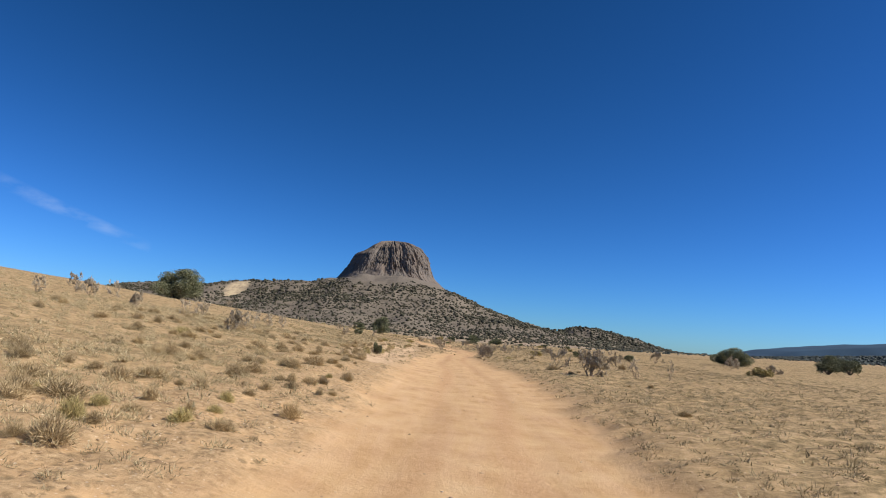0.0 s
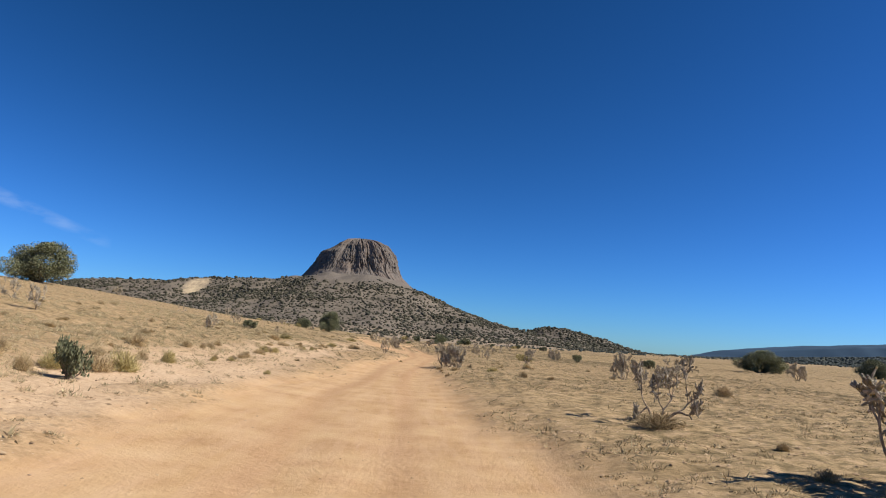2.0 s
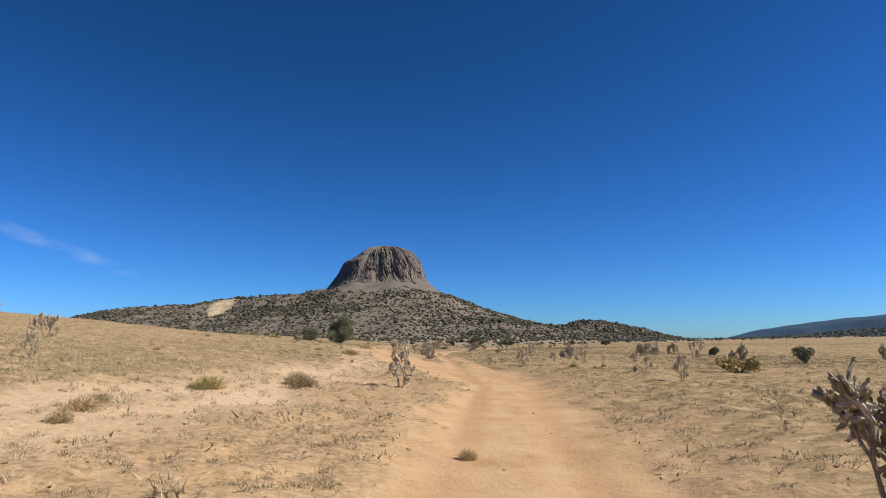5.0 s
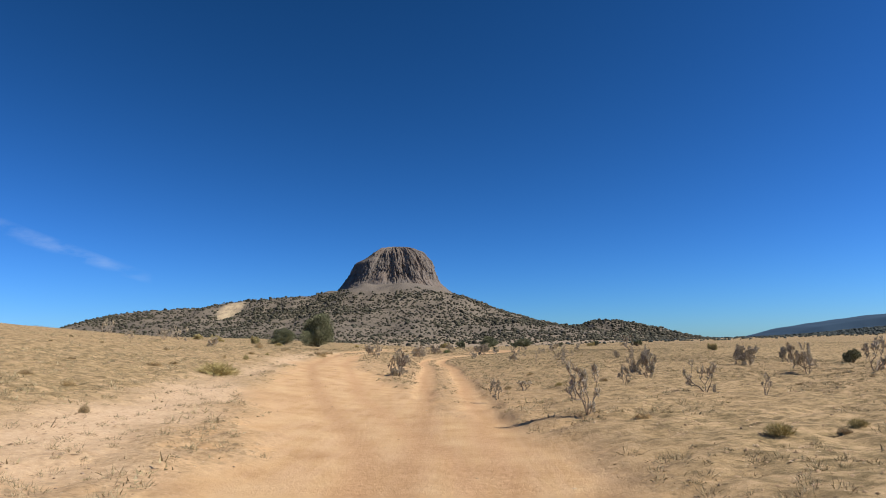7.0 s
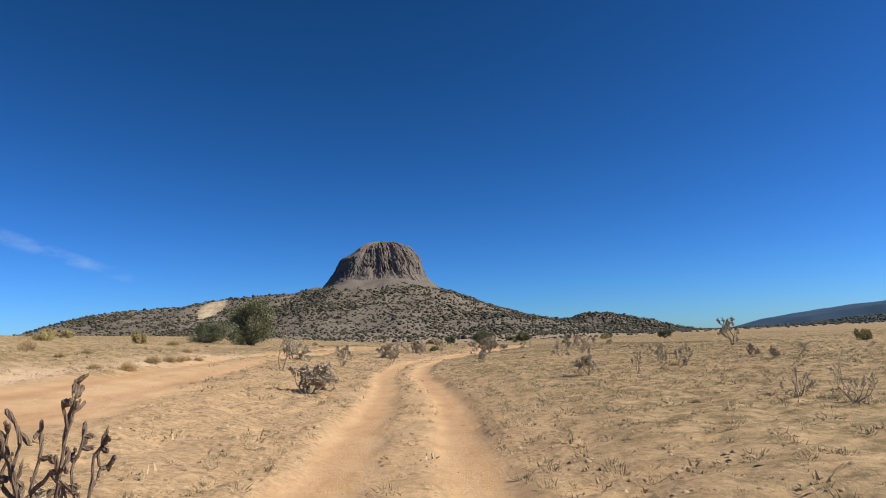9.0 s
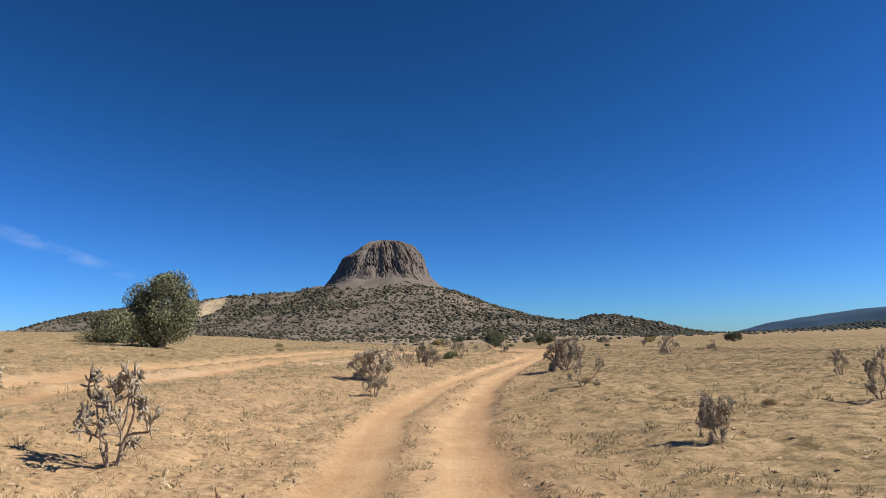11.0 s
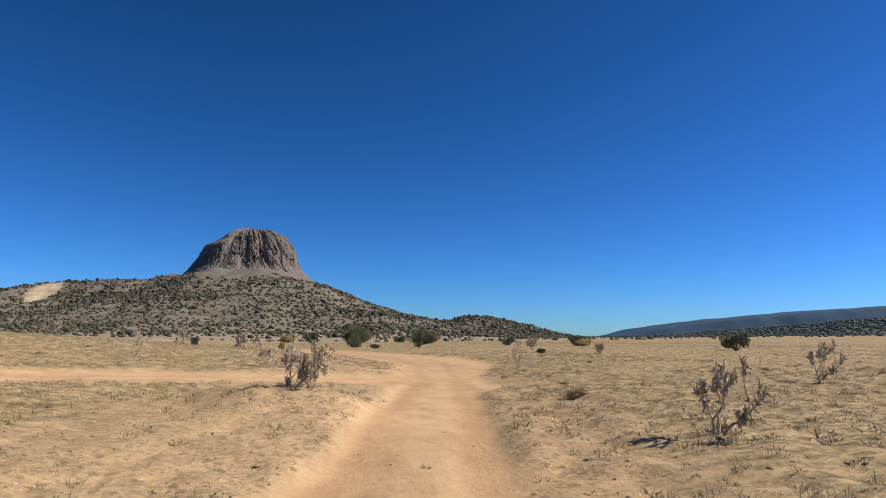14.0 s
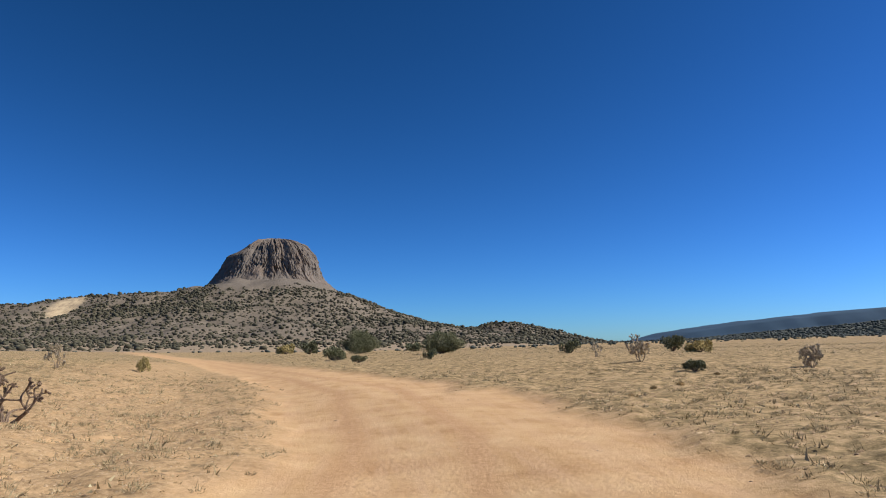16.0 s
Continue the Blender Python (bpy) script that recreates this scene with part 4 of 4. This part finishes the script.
plant("cholla", 4.25, 58.90, 1.52, 1.60, 3)
plant("shrub", -4.10, 60.18, 0.24, 0.37)
plant("shrub", 8.01, 60.58, 0.31, 0.43)
plant("shrub", -6.92, 60.94, 0.49, 0.98)
plant("shrub", -4.03, 62.00, 0.23, 0.43)
plant("shrub", 10.03, 62.25, 0.37, 0.62)
plant("shrub", -3.81, 63.28, 0.24, 0.40)
plant("shrub", -6.69, 63.59, 0.39, 1.03)
plant("tuft", 1.40, 63.80, 0.22, 0.28)
plant("shrub", 10.42, 65.33, 0.38, 0.38)
plant("cholla", 38.66, 66.27, 1.36, 2.04, 5)
plant("cholla", 11.00, 67.98, 1.17, 0.73, 2)
plant("bush", -10.27, 68.13, 0.79, 1.01)
plant("shrub", -4.19, 69.51, 0.39, 0.93)
plant("cholla", -8.73, 70.42, 0.64, 0.30, 2)
plant("shrub", -2.40, 71.32, 0.46, 0.85)
plant("shrub", -2.91, 72.70, 0.43, 0.75)
plant("cholla", -0.24, 75.17, 1.29, 0.95)
plant("cholla", 8.89, 76.64, 0.93, 0.38, 2)
plant("cholla", -14.78, 81.02, 1.11, 0.89)
plant("bush", 13.28, 82.33, 0.80, 1.68)
plant("cholla", 9.49, 82.80, 0.82, 0.64)
plant("cholla", 41.56, 83.70, 1.96, 2.42)
plant("cholla", -22.10, 87.16, 0.89, 0.66)
plant("shrub", 7.71, 89.04, 0.23, 0.50)
plant("bush", 58.32, 89.23, 2.21, 2.90)
plant("cholla", 32.39, 89.68, 2.04, 1.78)
plant("shrub", 9.53, 90.18, 0.22, 0.39)
plant("bush", 20.61, 90.77, 1.05, 1.13)
plant("shrub", -4.01, 91.29, 0.22, 0.21)
plant("bush", 28.92, 91.48, 1.12, 1.38)
plant("cholla", 5.60, 92.76, 1.09, 0.75, 2)
plant("shrub", -6.54, 94.99, 0.25, 0.44)
plant("shrub", -8.32, 96.07, 0.21, 0.47)
plant("cholla", 19.52, 96.20, 1.30, 1.25)
plant("bare_cholla", 11.06, 96.83, 0.61, 0.55)
plant("cholla", 28.91, 96.86, 1.07, 1.17)
plant("cholla", 10.27, 98.93, 0.98, 0.64, 4)
plant("cholla", 4.11, 98.96, 0.63, 0.48)
plant("bush", 68.53, 100.69, 2.90, 3.42)
plant("low_cholla", 5.16, 101.73, 0.37, 0.77)
plant("shrub", 6.49, 102.52, 0.20, 0.38)
plant("shrub", -8.20, 103.13, 0.22, 0.72)
plant("shrub", -5.83, 103.16, 0.60, 1.86)
plant("shrub", 4.75, 103.26, 0.19, 0.33)
plant("cholla", 8.97, 103.35, 0.69, 0.60)
plant("shrub", 8.61, 105.13, 0.20, 0.40)
plant("shrub", -8.43, 105.27, 0.16, 0.65)
plant("bare_cholla", 7.52, 106.51, 0.18, 0.34)
plant("cholla", 18.07, 108.18, 1.44, 1.15)
plant("juniper", -49.27, 108.65, 5.99, 8.83)
plant("cholla", 21.38, 108.84, 1.72, 0.92, 4)
plant("shrub", -8.63, 111.66, 0.21, 0.21)
plant("cholla", 10.90, 107.20, 1.40, 0.90, 5)
plant("dead_cholla", -0.12, 112.86, 1.25, 1.15)
plant("cholla", -0.09, 112.70, 0.62, 1.10, 5)
plant("shrub", -8.04, 113.11, 0.33, 0.33)
plant("cholla", -43.04, 119.01, 1.33, 1.57)
plant("bare_cholla", 9.64, 120.04, 0.71, 0.41)
plant("juniper", 57.15, 120.07, 3.83, 7.12)
plant("cholla", 20.78, 120.30, 1.34, 1.59)
plant("shrub", -9.05, 120.44, 0.25, 0.28)
plant("bare_cholla", 9.50, 121.60, 0.71, 0.41)
plant("cholla", 14.20, 122.02, 1.08, 1.46)
plant("cholla", 24.25, 122.32, 1.35, 1.26)
plant("bush", 28.97, 123.47, 1.01, 1.19)
plant("cholla", -14.24, 125.28, 0.73, 0.81)
plant("cholla", -1.22, 126.68, 0.93, 1.44, 3)
plant("cholla", -21.37, 127.50, 0.63, 0.84)
plant("shrub", -8.05, 128.33, 0.22, 0.54)
plant("shrub", -7.36, 129.01, 0.40, 0.74)
plant("juniper", 82.21, 129.31, 3.64, 6.46)
plant("cholla", 7.25, 130.48, 1.05, 0.76)
plant("bare_cholla", 8.93, 130.63, 0.94, 0.54)
plant("cholla", -20.43, 131.10, 0.99, 0.90)
plant("cholla", 11.22, 133.03, 0.90, 0.60, 4)
plant("cholla", -20.03, 133.04, 1.15, 0.81, 4)
plant("shrub", -8.80, 133.98, 0.38, 0.76)
plant("shrub", -13.73, 134.10, 0.66, 0.85)
plant("bare_cholla", -3.93, 134.54, 1.68, 0.63)
plant("shrub", -8.46, 134.73, 0.35, 0.56)
plant("cholla", 11.14, 134.77, 0.60, 0.54)
plant("shrub", -8.36, 135.49, 0.33, 0.67)
plant("shrub", -8.60, 136.91, 0.27, 0.46)
plant("cholla", 16.69, 137.16, 0.59, 0.49)
plant("cholla", 18.01, 137.27, 0.73, 0.49, 2)
plant("shrub", -8.34, 137.56, 0.26, 0.56)
plant("cholla", 12.47, 139.05, 0.82, 0.60)
plant("cholla", 17.63, 141.25, 0.78, 0.67)
plant("cholla", -2.90, 143.24, 1.19, 1.01)
plant("cholla", -5.67, 143.84, 1.15, 1.61, 3)
plant("cholla", 4.54, 144.58, 0.66, 0.52)
plant("cholla", 14.56, 147.75, 0.74, 0.74)
plant("cholla", 9.43, 148.79, 1.08, 0.94)
plant("cholla", -35.06, 149.13, 1.53, 1.05, 4)
plant("bush", -22.96, 150.00, 0.71, 1.17)
plant("bush", -24.71, 153.58, 0.85, 0.93)
plant("cholla", 22.14, 153.87, 2.01, 1.43, 2)
plant("cholla", 4.60, 154.07, 0.88, 0.88)
plant("cholla", -1.16, 154.22, 0.89, 0.89)
plant("bush", 31.68, 154.73, 0.94, 1.02)
plant("cholla", 12.19, 154.82, 0.80, 0.51, 2)
plant("cholla", -1.92, 160.09, 1.40, 1.70, 3)
plant("shrub", -19.91, 162.70, 0.55, 1.26)
plant("bush", -23.15, 163.70, 1.33, 1.13)
plant("cholla", 6.20, 165.70, 1.62, 1.75, 3)
plant("cholla", -1.25, 169.58, 0.90, 0.90)
plant("shrub", -2.10, 170.90, 0.16, 0.24)
plant("bush", -33.70, 171.61, 0.92, 1.41)
plant("cholla", -0.07, 173.00, 1.29, 1.05)
plant("cholla", -0.86, 178.95, 1.45, 1.25, 5)
plant("cholla", 8.51, 179.00, 1.15, 1.25, 1)
plant("juniper", -18.60, 180.25, 5.35, 5.20, 2, "tall olive-green juniper tree on the grassy slope")
plant("cholla", 16.21, 183.28, 0.68, 0.58)
plant("cholla", -2.92, 183.89, 1.27, 1.14)
plant("green_bush", 1.00, 188.02, 0.68, 1.24)
plant("cholla", 18.29, 188.13, 1.60, 1.73)
plant("shrub", -12.52, 188.36, 0.44, 0.85)
plant("cholla", 1.81, 189.00, 1.60, 1.20, 0)
plant("juniper", -26.49, 189.57, 2.91, 4.16)
plant("cholla", 22.81, 190.71, 1.10, 1.01)
plant("cholla", 12.08, 192.36, 1.13, 0.78, 4)
plant("cholla", 5.89, 197.47, 1.00, 0.62, 4)
plant("cholla", 6.25, 197.90, 0.95, 0.72, 5)
plant("shrub", 12.73, 199.34, 0.30, 0.74)
plant("shrub", -15.67, 200.15, 0.56, 0.99)
plant("cholla", 22.19, 202.38, 1.30, 0.72, 4)
plant("bare_cholla", 5.03, 213.00, 1.03, 0.56)
plant("cholla", 4.10, 213.97, 0.80, 0.67)
plant("bare_cholla", -1.60, 214.69, 1.26, 0.92)
plant("bare_cholla", 16.03, 215.13, 1.33, 0.55)
plant("dead_cholla", 6.75, 228.54, 1.05, 1.75)
plant("cholla", -10.41, 230.17, 1.20, 0.80, 4)
plant("cholla", 0.46, 237.46, 1.34, 1.07)
plant("cholla", -4.08, 238.17, 1.26, 1.00)
plant("bush", -3.29, 238.22, 0.82, 0.82)
plant("bush", 25.68, 239.81, 0.52, 0.86)
plant("cholla", 31.97, 241.66, 1.03, 0.95)
plant("bush", 46.69, 242.68, 1.76, 2.52)
plant("cholla", 0.93, 244.87, 1.02, 0.91)
plant("cholla", 28.21, 250.07, 1.53, 1.53)
plant("bush", 2.69, 250.14, 0.82, 0.49)
plant("cholla", 30.18, 261.13, 1.08, 0.72, 4)
plant("bush", 39.82, 264.68, 1.11, 2.21)
plant("bush", 13.46, 269.97, 0.68, 1.27)
plant("bush", 19.43, 271.49, 0.95, 1.33)
plant("bush", 32.87, 274.95, 1.41, 2.08)
plant("bush", 43.22, 275.62, 1.72, 2.16)
plant("bush", 11.20, 281.67, 1.65, 2.47)
plant("juniper", 24.42, 299.41, 3.01, 5.01)
plant("bush", 24.13, 335.89, 1.84, 3.58)
plant("juniper", 14.62, 338.91, 4.77, 7.25)
plant("bush", 3.58, 370.77, 3.49, 4.78)
plant("bush", -3.30, 391.86, 2.88, 4.84)


# bunch grass that crowds the bank at the start, and thins out up the slope
bank = random.Random(31)


def tufts(count, ys, gap, reach, power, tall, wide, puffs=0.3):
    """Grass clumps over a stretch of the plan, at a gap from the road's axis, on ground that is not worn bare."""
    for _ in range(count):
        y = bank.uniform(*ys)
        x = float(axis_x(y)) + gap + reach * bank.random() ** power
        if float(bare(x, y)) < 0.2 and float(pale(x, y)) < 0.75:
            if bank.random() < puffs:
                plant("shrub", round(x, 2), round(y, 2), 1.15 * bank.uniform(*tall), 1.2 * bank.uniform(*wide), bank.choice((1, 2)))
            else:
                plant("tuft", round(x, 2), round(y, 2), bank.uniform(*tall), bank.uniform(*wide))


tufts(115, (-4, 30), -5.4, -13, 1.5, (0.18, 0.36), (0.34, 0.70), 0.65)
tufts(70, (26, 66), -6.5, -14, 1.5, (0.14, 0.30), (0.28, 0.55), 0.6)
tufts(50, (62, 225), -11.0, -14, 1.5, (0.14, 0.28), (0.25, 0.5))
tufts(70, (0, 245), 3.5, 14, 1.3, (0.10, 0.22), (0.22, 0.5))


# ---------------------------------------------------------------- grass and stones
def build_grass(name, xs, ys, count, seed, height, reach, per, width, mat, label):
    """Low dry grass in rounded clumps of bent blades, thinner on worn dirt."""
    rng = np.random.default_rng(seed)
    x, y = rng.uniform(*xs, count), rng.uniform(*ys, count)
    patch = fractal(x / 1.6, y / 1.6, 3, 101) * 0.5 + fractal(x / 9, y / 9, 2, 105) * 0.5
    keep = rng.uniform(0, 1, count) < step(0.34, 0.54, patch) * (1 - bare(x, y)) ** 2 * (1 - 0.85 * pale(x, y).clip(0, 1))
    x, y = x[keep], y[keep]
    n = len(x)
    z = ground_z(x, y)
    big = rng.uniform(0.5, 1.25, (n, 1, 1)) ** 1.3
    base = np.stack([x, y, z - 0.01], 1)[:, None]
    d = rng.normal(size=(n, per, 3))
    d[..., 2] = np.abs(d[..., 2])
    d /= np.linalg.norm(d, axis=2, keepdims=True)
    root = base + d * rng.uniform(0.3, 0.85, (n, per, 1)) * big * (reach, reach, height * 0.8)
    way = d * 0.6 + rng.normal(size=(n, per, 3)) * 0.4 + (0, 0, 0.3)
    side = np.cross(way, rng.normal(size=(n, per, 3)))
    side *= width * rng.uniform(0.6, 1.3, (n, per, 1)) / (np.linalg.norm(side, axis=2, keepdims=True) + 1e-9)
    end = root + way * big * height * rng.uniform(0.3, 0.65, (n, per, 1))
    pts = np.stack([root - side, root + side, end], 2).reshape(-1, 3)
    faces = np.arange(len(pts)).reshape(-1, 3)
    ob = new(name, quick_mesh(name, pts, faces, mat))
    tagged(ob, label, "grass", kind="stuff")


build_grass("dry_grass", (-12, 24), (-12, 250), 50000, 3, 0.05, 0.09, 14, 0.004, GRASS_BLADE, "short dry tan grass on both sides of the road")
build_grass("bunch_grass", (-15, 30), (-12, 250), 60000, 6, 0.115, 0.165, 50, 0.0042, BUNCH_BLADE, "greyish-tan rounded bunches of dry grass over the pink soil")
build_grass("bank_grass", (-20, -3.5), (-8, 76), 6500, 8, 0.17, 0.20, 80, 0.0042, BUNCH_BLADE, "golden-olive bunch grass crowding the roadside slope")
build_grass("dry_grass_beyond", (-60, 90), (-8, 370), 60000, 4, 0.15, 0.26, 12, 0.015, BUNCH_BLADE, "sparse pale grass across the plain")


def build_clods(name, xs, ys, count, seed, small, large, label):
    """Clods of crusted soil and dead grass roots, in patches."""
    rng = np.random.default_rng(seed)
    x, y = rng.uniform(*xs, count), rng.uniform(*ys, count)
    patch = fractal(x / 1.1, y / 1.1, 3, 121) * 0.6 + fractal(x / 7, y / 7, 2, 125) * 0.4
    keep = rng.uniform(0, 1, count) < (0.12 + 0.88 * step(0.4, 0.6, patch)) * (0.025 + 0.975 * (1 - bare(x, y)) ** 2)
    x, y = x[keep], y[keep]
    n = len(x)
    ring = 2 * math.pi * np.arange(5) / 5
    v = np.concatenate([np.stack([np.cos(ring), np.sin(ring), 0 * ring - 0.3], 1), [(0, 0, 1)]])
    f = np.array([(i, (i + 1) % 5, 5) for i in range(5)])
    size = small + (large - small) * rng.uniform(0, 1, n) ** 2
    a = rng.uniform(0, 2 * math.pi, n)
    jag = v[None] * rng.uniform(0.65, 1.3, (n, 6, 1)) + rng.uniform(-0.2, 0.2, (n, 6, 3))
    jag = jag * np.stack([size * rng.uniform(0.8, 1.8, n), size, size * rng.uniform(0.3, 0.85, n)], 1)[:, None]
    c, s = np.cos(a)[:, None], np.sin(a)[:, None]
    pts = np.stack([jag[..., 0] * c - jag[..., 1] * s + x[:, None], jag[..., 0] * s + jag[..., 1] * c + y[:, None], jag[..., 2] + (ground_z(x, y) + size * 0.1)[:, None]], -1)
    faces = f[None] + (np.arange(n) * 6)[:, None, None]
    ob = new(name, quick_mesh(name, pts.reshape(-1, 3), faces.reshape(-1, 3), CLOD))
    tagged(ob, label, "clods", kind="stuff")


build_clods("soil_clods", (-12, 24), (-12, 250), 260000, 21, 0.014, 0.036, "small crumbs of pinkish soil and dead grass")


def build_stones():
    rng = np.random.default_rng(12)
    count = 12000
    x, y = rng.uniform(-12, 22, count), rng.uniform(-10, 250, count)
    b = bare(x, y)
    keep = rng.uniform(0, 1, count) < 0.75 - 0.6 * b
    x, y = x[keep], y[keep]
    v, f = icosphere()
    size = 0.007 + 0.018 * rng.uniform(0, 1, len(x)) ** 4
    jag = v[None] * (1 + rng.uniform(-0.3, 0.3, (len(x), 12, 1)))
    pts = jag * (size[:, None, None] * np.array((1.2, 1.0, 0.6))) + np.stack([x, y, ground_z(x, y) + size * 0.2], 1)[:, None]
    faces = f[None] + (np.arange(len(x)) * 12)[:, None, None]
    ob = new("loose_stones", quick_mesh("loose_stones", pts.reshape(-1, 3), faces.reshape(-1, 3), STONE))
    tagged(ob, "small loose stones and gravel on the ground", "stones", kind="stuff")


build_stones()


# ---------------------------------------------------------------- a wisp of high cloud
def build_cloud():
    m = bpy.data.materials.new("cirrus")
    m.use_nodes = True
    nt = m.node_tree
    nt.nodes.clear()
    out = nt.nodes.new("ShaderNodeOutputMaterial")
    mix = nt.nodes.new("ShaderNodeMixShader")
    clear = nt.nodes.new("ShaderNodeBsdfTransparent")
    glow = nt.nodes.new("ShaderNodeEmission")
    glow.inputs[0].default_value = (0.75, 0.85, 1.0, 1)
    glow.inputs[1].default_value = 0.75
    n = noise_node(nt, 0.006, 6, 0.6, stretch=(0.35, 1.0, 1.6))
    edge = attribute(nt, "body")
    mul = nt.nodes.new("ShaderNodeMath")
    mul.operation = "MULTIPLY"
    nt.links.new(ramp(nt, n, [(0.38, (0, 0, 0)), (0.75, (0.24, 0.24, 0.24))]), mul.inputs[0])
    nt.links.new(edge, mul.inputs[1])
    nt.links.new(mul.outputs[0], mix.inputs[0])
    nt.links.new(clear.outputs[0], mix.inputs[1])
    nt.links.new(glow.outputs[0], mix.inputs[2])
    nt.links.new(mix.outputs[0], out.inputs[0])
    rows, cols = 13, 40
    u, v = np.meshgrid(np.linspace(0, 1, cols), np.linspace(-1, 1, rows))
    az = np.radians(-37.0 + 11.8 * u)
    el = np.radians(9.5 - 3.9 * u + 0.75 * v * (1 - 0.3 * u))
    d = 4700.0
    pts = np.stack([d * np.sin(az) * np.cos(el), 90 + d * np.cos(az) * np.cos(el), d * np.sin(el)], -1).reshape(-1, 3)
    me = quick_mesh("cirrus_cloud", pts, grid_faces(rows, cols), m)
    set_field(me, "body", ((1 - v ** 2) * np.sin(np.pi * u) ** 0.6).ravel())
    ob = new("cirrus_cloud", me)
    ob.visible_shadow = False
    tagged(ob, "thin white wisp of high cloud", "cloud", kind="structure")


build_cloud()
